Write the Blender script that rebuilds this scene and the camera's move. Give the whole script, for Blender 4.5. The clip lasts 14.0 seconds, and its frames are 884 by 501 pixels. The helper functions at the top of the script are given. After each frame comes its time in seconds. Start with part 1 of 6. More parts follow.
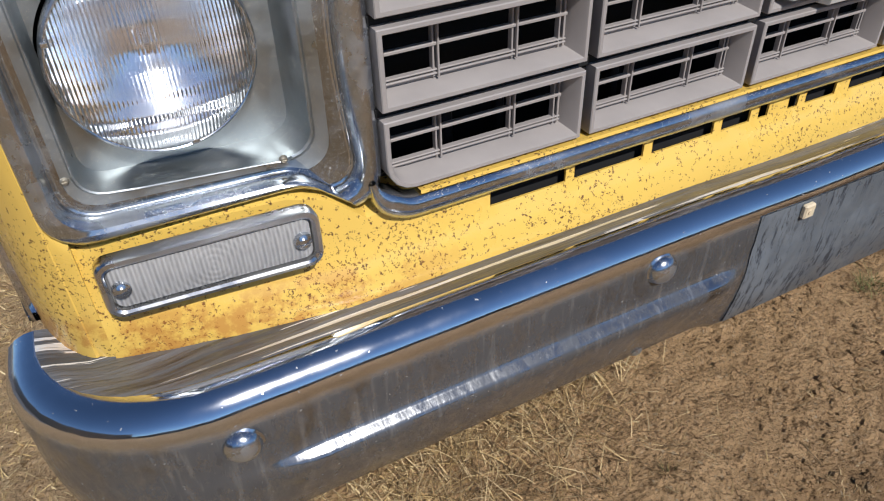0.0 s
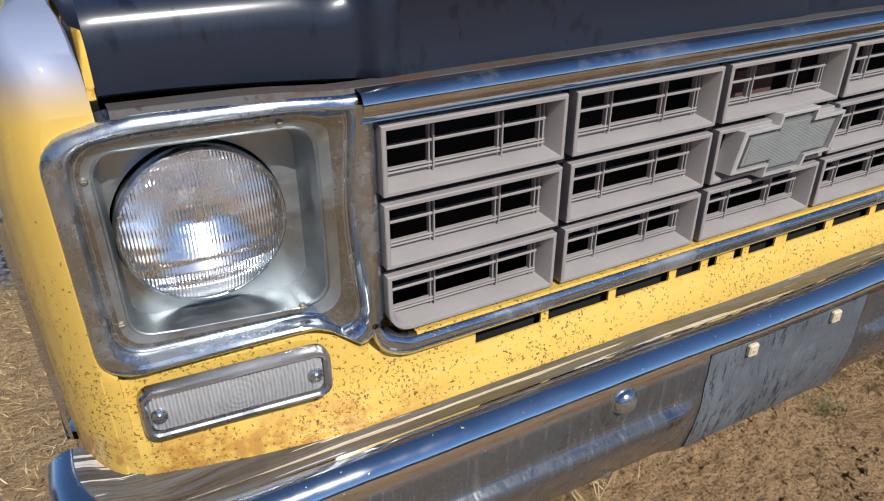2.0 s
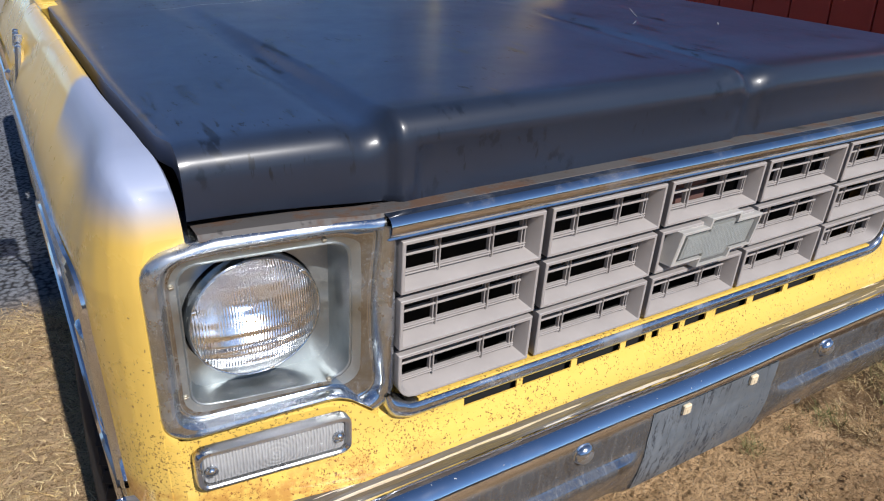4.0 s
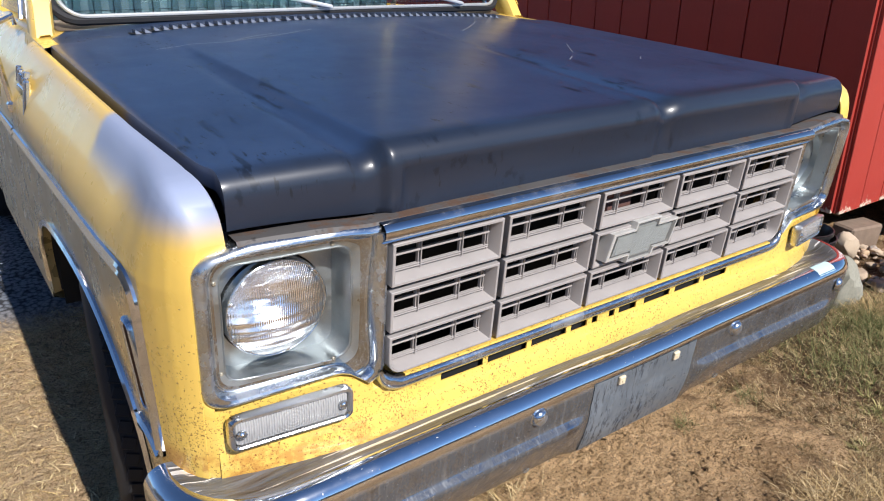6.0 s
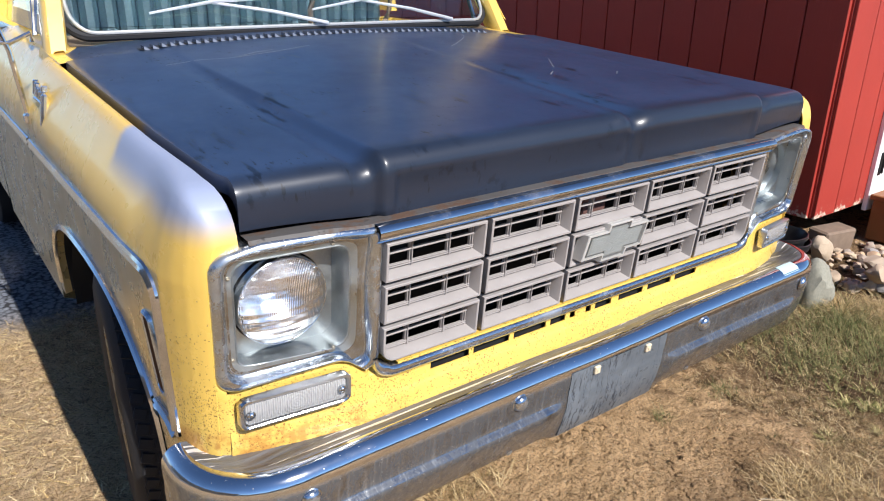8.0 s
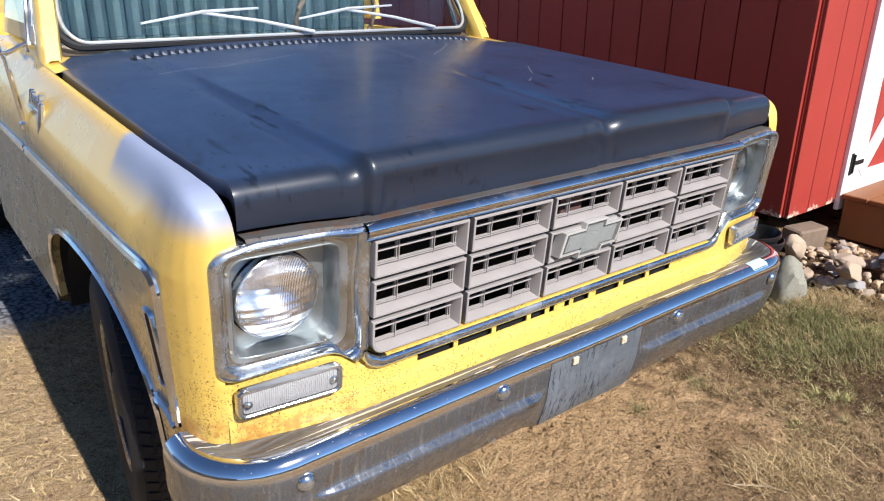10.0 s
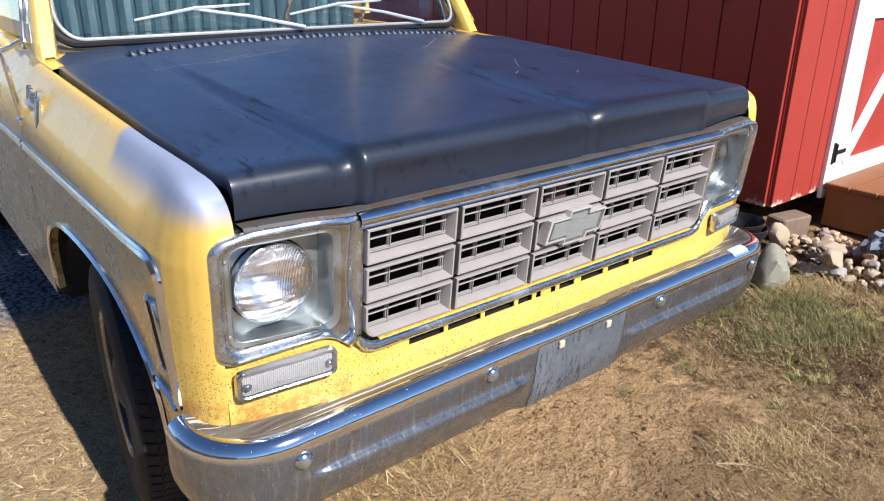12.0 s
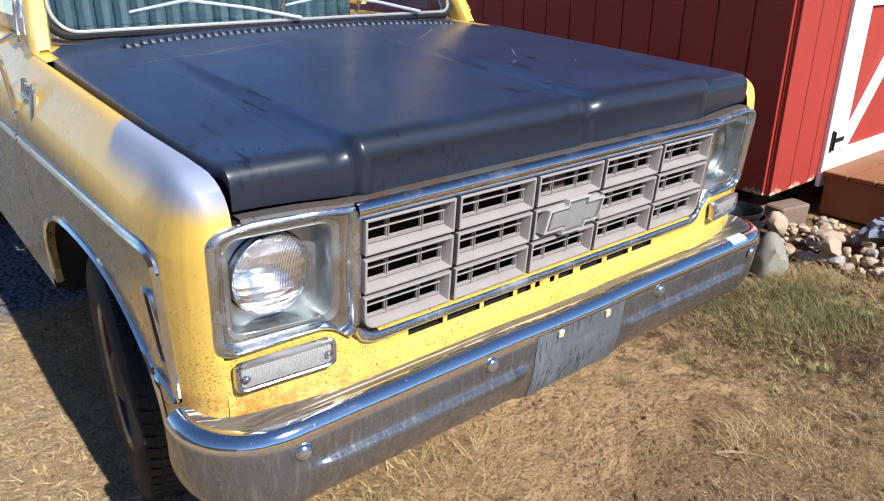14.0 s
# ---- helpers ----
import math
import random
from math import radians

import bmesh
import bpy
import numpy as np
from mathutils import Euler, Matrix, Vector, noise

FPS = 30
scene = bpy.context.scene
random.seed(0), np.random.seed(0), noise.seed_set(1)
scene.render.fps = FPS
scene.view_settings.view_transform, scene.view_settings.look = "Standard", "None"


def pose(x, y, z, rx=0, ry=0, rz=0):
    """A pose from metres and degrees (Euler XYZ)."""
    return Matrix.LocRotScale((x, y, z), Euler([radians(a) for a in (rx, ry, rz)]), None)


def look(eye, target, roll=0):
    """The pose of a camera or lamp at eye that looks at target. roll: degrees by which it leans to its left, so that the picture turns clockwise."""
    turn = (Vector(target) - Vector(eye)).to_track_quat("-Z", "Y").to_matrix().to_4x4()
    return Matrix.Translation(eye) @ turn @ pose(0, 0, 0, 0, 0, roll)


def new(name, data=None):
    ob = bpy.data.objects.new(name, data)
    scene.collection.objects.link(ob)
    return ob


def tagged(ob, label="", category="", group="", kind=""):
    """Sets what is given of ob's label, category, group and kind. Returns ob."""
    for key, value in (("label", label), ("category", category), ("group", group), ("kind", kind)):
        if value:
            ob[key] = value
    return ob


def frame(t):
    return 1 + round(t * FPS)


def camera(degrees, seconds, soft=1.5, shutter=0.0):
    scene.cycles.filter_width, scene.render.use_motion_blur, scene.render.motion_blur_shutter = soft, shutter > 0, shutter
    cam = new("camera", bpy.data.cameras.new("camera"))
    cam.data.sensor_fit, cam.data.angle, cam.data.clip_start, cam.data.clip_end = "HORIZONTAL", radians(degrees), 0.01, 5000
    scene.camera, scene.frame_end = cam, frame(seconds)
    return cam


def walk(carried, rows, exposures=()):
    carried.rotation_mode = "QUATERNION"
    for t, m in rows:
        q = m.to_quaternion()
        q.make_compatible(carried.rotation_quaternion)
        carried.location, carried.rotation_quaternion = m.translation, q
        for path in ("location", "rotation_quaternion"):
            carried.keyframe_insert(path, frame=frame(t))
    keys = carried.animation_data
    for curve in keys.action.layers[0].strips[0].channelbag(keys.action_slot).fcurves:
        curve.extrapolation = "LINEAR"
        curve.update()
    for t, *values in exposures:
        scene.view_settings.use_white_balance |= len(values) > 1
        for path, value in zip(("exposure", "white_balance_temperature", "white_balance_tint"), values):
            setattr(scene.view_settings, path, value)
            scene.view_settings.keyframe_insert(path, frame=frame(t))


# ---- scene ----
LENS = 63.0
cam = camera(LENS, 14.0, soft=1.1)
# seconds, eye, target, roll
PATH = [
    (0.0, (-0.8193, -0.5650, 1.0293), (-0.4658, 0.1981, 0.4882), -4.90),
    (0.5, (-0.8297, -0.5741, 1.0479), (-0.4668, 0.2065, 0.5391), -4.18),
    (1.0, (-0.8660, -0.6271, 1.0997), (-0.4731, 0.1571, 0.6196), -3.27),
    (1.5, (-0.8606, -0.6293, 1.1124), (-0.4594, 0.1690, 0.6632), -3.00),
    (2.0, (-0.8616, -0.6476, 1.1285), (-0.4543, 0.1656, 0.7129), -2.89),
    (2.5, (-0.8944, -0.6733, 1.1731), (-0.4677, 0.1387, 0.7750), -2.17),
    (3.0, (-0.9119, -0.6829, 1.2214), (-0.4710, 0.1199, 0.8200), -1.10),
    (5.5, (-1.1362, -0.8587, 1.3472), (-0.5970, -0.1052, 0.9710), 0.88),
    (6.0, (-1.1546, -0.8936, 1.3610), (-0.6087, -0.1434, 0.9878), 0.69),
    (6.5, (-1.1630, -0.9088, 1.3641), (-0.6151, -0.1601, 0.9909), 0.83),
    (7.0, (-1.1861, -0.9448, 1.3763), (-0.6349, -0.1973, 1.0057), 0.83),
    (9.5, (-1.2581, -1.0456, 1.4097), (-0.6915, -0.3037, 1.0514), 0.74),
    (10.0, (-1.2723, -1.0670, 1.4140), (-0.6988, -0.3302, 1.0558), 0.65),
    (10.5, (-1.2942, -1.0994, 1.4239), (-0.7147, -0.3685, 1.0634), 0.56),
    (11.0, (-1.3087, -1.1164, 1.4214), (-0.7261, -0.3876, 1.0615), 0.37),
    (11.5, (-1.3062, -1.1178, 1.4252), (-0.7267, -0.3885, 1.0614), 0.40),
    (12.0, (-1.3056, -1.1169, 1.4242), (-0.7252, -0.3898, 1.0575), 0.36),
    (12.5, (-1.3064, -1.1165, 1.4227), (-0.7299, -0.3876, 1.0533), 0.27),
    (13.0, (-1.3059, -1.1137, 1.4229), (-0.7308, -0.3855, 1.0501), -0.11),
    (13.5, (-1.3042, -1.1122, 1.4215), (-0.7267, -0.3871, 1.0464), -0.14),
    (14.0, (-1.3041, -1.1144, 1.4184), (-0.7244, -0.3919, 1.0418), -0.05),
]
# seconds, stops
EXPOSURES = ((0.0, -0.08), (2.4, -0.02), (3.2, 0.12), (5.5, 0.46), (9.5, 0.64), (14.0, 0.62))
walk(cam, [(t, look(eye, target, roll)) for t, eye, target, roll in PATH], EXPOSURES)

# ---- sky and sun ----
SUN_FROM = Vector((0.035, -0.75, 0.66)).normalized()
world = bpy.data.worlds.new("sky")
scene.world = world
world.use_nodes = True
wn = world.node_tree.nodes
sky = wn.new("ShaderNodeTexSky")
sky.sky_type = "NISHITA"
sky.sun_disc = False
sky.sun_elevation = math.asin(SUN_FROM.z)
sky.sun_rotation = math.atan2(SUN_FROM.x, SUN_FROM.y)
sky.air_density, sky.dust_density, sky.ozone_density = 1.0, 0.0, 6.0
sky.altitude = 2500
wn["Background"].inputs["Strength"].default_value = 0.096
world.node_tree.links.new(sky.outputs["Color"], wn["Background"].inputs["Color"])
sun_data = bpy.data.lights.new("sun", "SUN")
sun_data.energy, sun_data.angle, sun_data.color = 5.0, radians(0.53), (1.0, 0.968, 0.945)
sun = new("sun", sun_data)
sun.matrix_world = look(SUN_FROM * 20, (0, 0, 0))

# ---- materials ----
def mat(name, base, rough=0.5, metal=0.0, vary=0.0, vscale=8.0, bump=0.0, bscale=200.0, coat=0.0, rvary=0.0, spec=0.5):
    m = bpy.data.materials.new(name)
    m.use_nodes = True
    nt = m.node_tree
    n, l = nt.nodes, nt.links
    b = n["Principled BSDF"]
    b.inputs["Base Color"].default_value = (*base, 1)
    b.inputs["Roughness"].default_value = rough
    b.inputs["Metallic"].default_value = metal
    b.inputs["Coat Weight"].default_value = coat
    b.inputs["Coat Roughness"].default_value = 0.08
    b.inputs["Specular IOR Level"].default_value = spec
    tc = n.new("ShaderNodeTexCoord")
    tc.name = "tc"
    if vary:
        a = noise_of(m, vscale, 6)
        c = n.new("ShaderNodeMix")
        c.data_type = "RGBA"
        c.name = "vary"
        c.inputs[6].default_value = (*[x * (1 - vary) for x in base], 1)
        c.inputs[7].default_value = (*[min(1, x * (1 + vary)) for x in base], 1)
        l.new(a.outputs["Fac"], c.inputs[0])
        l.new(c.outputs[2], b.inputs["Base Color"])
    if rvary:
        a = noise_of(m, vscale * 2.3, 5)
        r = n.new("ShaderNodeMapRange")
        r.inputs["From Min"].default_value, r.inputs["From Max"].default_value = 0.3, 0.7
        r.inputs["To Min"].default_value, r.inputs["To Max"].default_value = max(0.01, rough - rvary), min(1, rough + rvary)
        l.new(a.outputs["Fac"], r.inputs["Value"])
        l.new(r.outputs["Result"], b.inputs["Roughness"])
    if bump:
        a = noise_of(m, bscale, 4)
        bp = n.new("ShaderNodeBump")
        bp.name = "bump"
        bp.inputs["Strength"].default_value = bump
        bp.inputs["Distance"].default_value = 0.002
        l.new(a.outputs["Fac"], bp.inputs["Height"])
        l.new(bp.outputs["Normal"], b.inputs["Normal"])
    return m


def noise_of(m, scale, detail=4, rough=0.6, stretch=None):
    n, l = m.node_tree.nodes, m.node_tree.links
    a = n.new("ShaderNodeTexNoise")
    a.inputs["Scale"].default_value, a.inputs["Detail"].default_value, a.inputs["Roughness"].default_value = scale, detail, rough
    src = n["tc"].outputs["Object"]
    if stretch:
        mp = n.new("ShaderNodeMapping")
        mp.inputs["Scale"].default_value = stretch
        l.new(src, mp.inputs["Vector"])
        src = mp.outputs["Vector"]
    l.new(src, a.inputs["Vector"])
    return a


def ramp_of(m, src, lo, hi, smooth=False):
    n, l = m.node_tree.nodes, m.node_tree.links
    r = n.new("ShaderNodeMapRange")
    r.interpolation_type = "SMOOTHSTEP" if smooth else "LINEAR"
    r.inputs["From Min"].default_value, r.inputs["From Max"].default_value = lo, hi
    l.new(src, r.inputs["Value"])
    return r.outputs["Result"]


def math_of(m, op, a, b):
    n, l = m.node_tree.nodes, m.node_tree.links
    k = n.new("ShaderNodeMath")
    k.operation = op
    for i, v in enumerate((a, b)):
        if isinstance(v, (int, float)):
            k.inputs[i].default_value = v
        else:
            l.new(v, k.inputs[i])
    return k.outputs[0]


def layer(m, fac, color, rough=None, metal=None):
    """Lays a colour over what m has so far, where fac is high."""
    n, l = m.node_tree.nodes, m.node_tree.links
    b = n["Principled BSDF"]
    for key, value in (("Base Color", color), ("Roughness", rough), ("Metallic", metal)):
        if value is None:
            continue
        inp = b.inputs[key]
        c = n.new("ShaderNodeMix")
        if key == "Base Color":
            c.data_type = "RGBA"
            ia, ib, out = c.inputs[6], c.inputs[7], c.outputs[2]
            ib.default_value = (*value, 1)
        else:
            ia, ib, out = c.inputs[2], c.inputs[3], c.outputs[0]
            ib.default_value = value
        if inp.is_linked:
            l.new(inp.links[0].from_socket, ia)
        else:
            ia.default_value = inp.default_value
        l.new(fac, c.inputs[0])
        l.new(out, inp)


def specks(m, scale, size, seed=0.0):
    n, l = m.node_tree.nodes, m.node_tree.links
    v = n.new("ShaderNodeTexVoronoi")
    v.inputs["Scale"].default_value = scale
    v.inputs["Randomness"].default_value = 1.0
    mp = n.new("ShaderNodeMapping")
    mp.inputs["Location"].default_value = (seed, seed * 0.7, seed * 1.3)
    dis = noise_of(m, scale * 1.7, 3)
    mx = n.new("ShaderNodeMixRGB")
    mx.blend_type = "ADD"
    mx.inputs[0].default_value = 0.012
    l.new(n["tc"].outputs["Object"], mp.inputs["Vector"])
    l.new(mp.outputs["Vector"], mx.inputs[1])
    l.new(dis.outputs["Color"], mx.inputs[2])
    l.new(mx.outputs[0], v.inputs["Vector"])
    dot = ramp_of(m, v.outputs["Distance"], size, size * 0.6)
    return dot, v.outputs["Color"]


def yellow_paint():
    m = mat("yellow_paint", (0.72, 0.475, 0.10), 0.30, 0, 0.06, 3.0, 0.02, 300, coat=0.55, rvary=0.08)
    n, l = m.node_tree.nodes, m.node_tree.links
    sep = n.new("ShaderNodeSeparateXYZ")
    l.new(n["tc"].outputs["Object"], sep.inputs[0])
    # rust freckles, thick low down at the nose, rare elsewhere
    low = ramp_of(m, sep.outputs["Z"], 0.93, 0.60, True)
    nose = ramp_of(m, sep.outputs["Y"], 0.34, 0.03, True)
    side = ramp_of(m, sep.outputs["X"], 0.5, -0.8, True)
    patch = ramp_of(m, noise_of(m, 9.0, 4).outputs["Fac"], 0.36, 0.68, True)
    dens = math_of(m, "MULTIPLY", math_of(m, "MULTIPLY", low, nose), math_of(m, "ADD", math_of(m, "MULTIPLY", side, 0.75), 0.22))
    dens = math_of(m, "MULTIPLY", dens, math_of(m, "ADD", math_of(m, "MULTIPLY", patch, 1.5), 0.25))
    for scale, size, seed, k in ((115, 0.24, 3.1, 0.8), (200, 0.36, 7.7, 1.0)):
        dot, cell = specks(m, scale, size, seed)
        s2 = n.new("ShaderNodeSeparateColor")
        l.new(cell, s2.inputs[0])
        pick = math_of(m, "LESS_THAN", s2.outputs[0], math_of(m, "MULTIPLY", dens, k))
        layer(m, math_of(m, "MULTIPLY", dot, pick), (0.12, 0.055, 0.016), 0.85)
    # bleeding rust stains
    blot = ramp_of(m, noise_of(m, 26.0, 8, 0.72).outputs["Fac"], 0.43, 0.58, True)
    band = math_of(m, "MULTIPLY", ramp_of(m, sep.outputs["Z"], 0.650, 0.605, True), ramp_of(m, sep.outputs["X"], -0.44, -0.72, True))
    layer(m, math_of(m, "MULTIPLY", math_of(m, "MULTIPLY", blot, band), 0.68), (0.40, 0.145, 0.02), 0.9)
    return m


def fender_paint():
    """The yellow, with a patch of sprayed pale grey primer on the front of the fender's shoulder."""
    m = yellow_paint()
    m.name = "fender_paint"
    n, l = m.node_tree.nodes, m.node_tree.links
    sep = n.new("ShaderNodeSeparateXYZ")
    l.new(n["tc"].outputs["Object"], sep.inputs[0])
    wob = noise_of(m, 5.0, 3).outputs["Fac"]
    # the edge drops towards the nose of the fender
    edge = math_of(m, "ADD", math_of(m, "MULTIPLY", sep.outputs["Y"], 0.050), math_of(m, "MULTIPLY", wob, 0.02))
    lowz = ramp_of(m, math_of(m, "SUBTRACT", sep.outputs["Z"], edge), 0.965, 1.027, True)
    back = ramp_of(m, math_of(m, "ADD", sep.outputs["Y"], math_of(m, "MULTIPLY", wob, 0.03)), 0.55, 0.505, True)
    nearside = ramp_of(m, sep.outputs["X"], -0.3, -0.5)
    fac = math_of(m, "MULTIPLY", math_of(m, "MULTIPLY", lowz, back), nearside)
    layer(m, fac, (0.27, 0.31, 0.43), 0.50)
    l.new(math_of(m, "SUBTRACT", 0.55, math_of(m, "MULTIPLY", fac, 0.53)), n["Principled BSDF"].inputs["Coat Weight"])
    return m


def chrome(name, rough, dirt, base=(0.80, 0.80, 0.82), pits=0.0):
    m = mat(name, base, rough, 1.0, 0.05, 6.0, 0.0, 100, rvary=rough * 0.5)
    d = ramp_of(m, noise_of(m, 14.0, 8, 0.7).outputs["Fac"], 0.48, 0.75, True)
    layer(m, math_of(m, "MULTIPLY", d, dirt), (0.21, 0.215, 0.22), min(0.75, rough + 0.22), 0.35)
    if pits:
        dot, cell = specks(m, 420, 0.30, 1.3)
        n, l = m.node_tree.nodes, m.node_tree.links
        s2 = n.new("ShaderNodeSeparateColor")
        l.new(cell, s2.inputs[0])
        pick = math_of(m, "LESS_THAN", s2.outputs[0], pits)
        layer(m, math_of(m, "MULTIPLY", dot, pick), (0.62, 0.58, 0.48), 0.7, 0.2)
    return m


def bumper_chrome():
    m = chrome("bumper_chrome", 0.11, 0.0, (0.76, 0.77, 0.79))
    n, l = m.node_tree.nodes, m.node_tree.links
    sep = n.new("ShaderNodeSeparateXYZ")
    l.new(n["tc"].outputs["Object"], sep.inputs[0])
    # face coloured darker to stand in for the shaded ground it reflects
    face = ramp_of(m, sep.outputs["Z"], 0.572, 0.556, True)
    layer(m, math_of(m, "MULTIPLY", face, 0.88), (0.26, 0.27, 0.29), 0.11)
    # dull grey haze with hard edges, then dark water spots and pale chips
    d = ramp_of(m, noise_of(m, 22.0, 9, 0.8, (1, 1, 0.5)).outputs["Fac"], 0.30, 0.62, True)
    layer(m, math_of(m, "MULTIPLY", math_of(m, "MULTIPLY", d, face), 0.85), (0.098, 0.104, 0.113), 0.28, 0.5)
    # pale upright streaks painted in as streaky reflections
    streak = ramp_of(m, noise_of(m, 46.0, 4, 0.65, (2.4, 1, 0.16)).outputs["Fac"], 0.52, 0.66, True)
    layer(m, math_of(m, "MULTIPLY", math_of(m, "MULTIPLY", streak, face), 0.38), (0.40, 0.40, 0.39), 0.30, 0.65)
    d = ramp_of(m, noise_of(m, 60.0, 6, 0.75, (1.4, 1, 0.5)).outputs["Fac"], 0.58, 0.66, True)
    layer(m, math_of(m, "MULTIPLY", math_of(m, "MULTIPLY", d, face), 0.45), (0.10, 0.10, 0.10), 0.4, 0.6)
    chip = ramp_of(m, noise_of(m, 170.0, 3, 0.6).outputs["Fac"], 0.70, 0.73)
    layer(m, math_of(m, "MULTIPLY", chip, 0.5), (0.50, 0.48, 0.43), 0.6, 0.2)
    b = n["Principled BSDF"]
    bp = n.new("ShaderNodeBump")
    bp.inputs["Strength"].default_value, bp.inputs["Distance"].default_value = 0.20, 0.006
    wavy = math_of(m, "ADD", noise_of(m, 9.0, 3, 0.5, (0.6, 1, 1.6)).outputs["Fac"], math_of(m, "MULTIPLY", math_of(m, "MULTIPLY", noise_of(m, 30.0, 4, 0.6, (2.2, 1, 0.22)).outputs["Fac"], face), 0.45))
    l.new(wavy, bp.inputs["Height"])
    l.new(bp.outputs["Normal"], b.inputs["Normal"])
    return m


def plate_metal():
    """Bare blue-grey steel, scuffed dark in short strokes, with paler wiped patches."""
    m = mat("scuffed_plate_metal", (0.18, 0.213, 0.25), 0.34, 0.5, 0.2, 14, rvary=0.12)
    pale = ramp_of(m, noise_of(m, 9.0, 6, 0.7, (1.2, 1, 0.8)).outputs["Fac"], 0.46, 0.66, True)
    layer(m, math_of(m, "MULTIPLY", pale, 0.6), (0.24, 0.275, 0.31), 0.5, 0.3)
    where = ramp_of(m, noise_of(m, 8.0, 4, 0.6).outputs["Fac"], 0.42, 0.58, True)
    for sc, stretch, lo, hi in ((34.0, (2.6, 1, 0.45), 0.535, 0.59), (70.0, (1.5, 1, 0.35), 0.55, 0.61)):
        dark = ramp_of(m, noise_of(m, sc, 6, 0.75, stretch).outputs["Fac"], lo, hi, True)
        layer(m, math_of(m, "MULTIPLY", math_of(m, "MULTIPLY", dark, where), 0.9), (0.022, 0.026, 0.036), 0.6, 0.1)
    return m


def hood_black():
    # black primer with the reflected sky's blue put into its base colour
    m = mat("black_primer_sky_blue", (0.0195, 0.038, 0.087), 0.42, 0, 0.22, 4.0, 0.03, 60, coat=0.5, rvary=0.05, spec=0.30)
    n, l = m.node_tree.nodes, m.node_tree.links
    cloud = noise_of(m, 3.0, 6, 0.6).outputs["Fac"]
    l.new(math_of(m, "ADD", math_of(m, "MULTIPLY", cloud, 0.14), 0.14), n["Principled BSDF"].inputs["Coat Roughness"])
    # blue clouds: thin dust, with sky sheen put into the colour
    dust_sheen = ramp_of(m, noise_of(m, 2.2, 7, 0.65).outputs["Fac"], 0.42, 0.75, True)
    layer(m, math_of(m, "MULTIPLY", dust_sheen, 0.50), (0.033, 0.062, 0.130), 0.50)
    # turned-down front kept near black: no sky sheen painted there
    sep = n.new("ShaderNodeSeparateXYZ")
    l.new(n["tc"].outputs["Object"], sep.inputs[0])
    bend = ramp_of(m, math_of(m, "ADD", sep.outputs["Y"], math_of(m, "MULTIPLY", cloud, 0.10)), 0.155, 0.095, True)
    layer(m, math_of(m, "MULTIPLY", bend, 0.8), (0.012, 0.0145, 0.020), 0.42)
    # runs across the panel, short dark dabs, wiped streaks down the front
    runs = ramp_of(m, noise_of(m, 34.0, 4, 0.6, (1.5, 0.22, 1)).outputs["Fac"], 0.57, 0.64, True)
    where = ramp_of(m, noise_of(m, 3.4, 4).outputs["Fac"], 0.49, 0.57, True)
    layer(m, math_of(m, "MULTIPLY", math_of(m, "MULTIPLY", runs, where), 0.8), (0.006, 0.009, 0.016), 0.36)
    dab = ramp_of(m, noise_of(m, 60.0, 3, 0.6, (1.6, 0.5, 0.35)).outputs["Fac"], 0.61, 0.66, True)
    spot = ramp_of(m, noise_of(m, 7.0, 3).outputs["Fac"], 0.54, 0.62, True)
    layer(m, math_of(m, "MULTIPLY", math_of(m, "MULTIPLY", dab, spot), 0.85), (0.005, 0.006, 0.009), 0.5)
    fleck = ramp_of(m, noise_of(m, 150.0, 4, 0.7).outputs["Fac"], 0.72, 0.76)
    layer(m, math_of(m, "MULTIPLY", fleck, 0.5), (0.10, 0.11, 0.13), 0.5)
    return m


def rusty_metal():
    m = mat("weathered_header", (0.085, 0.078, 0.074), 0.65, 0.15, 0.3, 10, 0.2, 90)
    r = ramp_of(m, noise_of(m, 18.0, 7, 0.7).outputs["Fac"], 0.46, 0.62, True)
    layer(m, r, (0.085, 0.045, 0.026), 0.9, 0.0)
    r = ramp_of(m, noise_of(m, 12.0, 5, 0.7).outputs["Fac"], 0.60, 0.66, True)
    layer(m, r, (0.03, 0.026, 0.024), 0.8, 0.0)
    return m


def glass(name, tint=(1, 1, 1), rough=0.0, rib=None):
    m = mat(name, tint, rough)
    b = m.node_tree.nodes["Principled BSDF"]
    b.inputs["Transmission Weight"].default_value = 1.0
    b.inputs["IOR"].default_value = 1.48
    if rib:
        n, l = m.node_tree.nodes, m.node_tree.links
        h = None
        for kind, direction, scale, loc, weight in rib:
            w = n.new("ShaderNodeTexWave")
            w.wave_type = kind
            if kind == "BANDS":
                w.bands_direction = direction
            else:
                w.rings_direction = direction
            w.inputs["Scale"].default_value = scale
            w.inputs["Distortion"].default_value = 0.4
            mp = n.new("ShaderNodeMapping")
            mp.inputs["Location"].default_value = loc
            l.new(n["tc"].outputs["Object"], mp.inputs["Vector"])
            l.new(mp.outputs["Vector"], w.inputs["Vector"])
            v = math_of(m, "MULTIPLY", w.outputs["Fac"], weight)
            h = v if h is None else math_of(m, "ADD", h, v)
        bp = n.new("ShaderNodeBump")
        bp.inputs["Strength"].default_value, bp.inputs["Distance"].default_value = 0.70, 0.0025
        l.new(h, bp.inputs["Height"])
        l.new(bp.outputs["Normal"], b.inputs["Normal"])
    return m


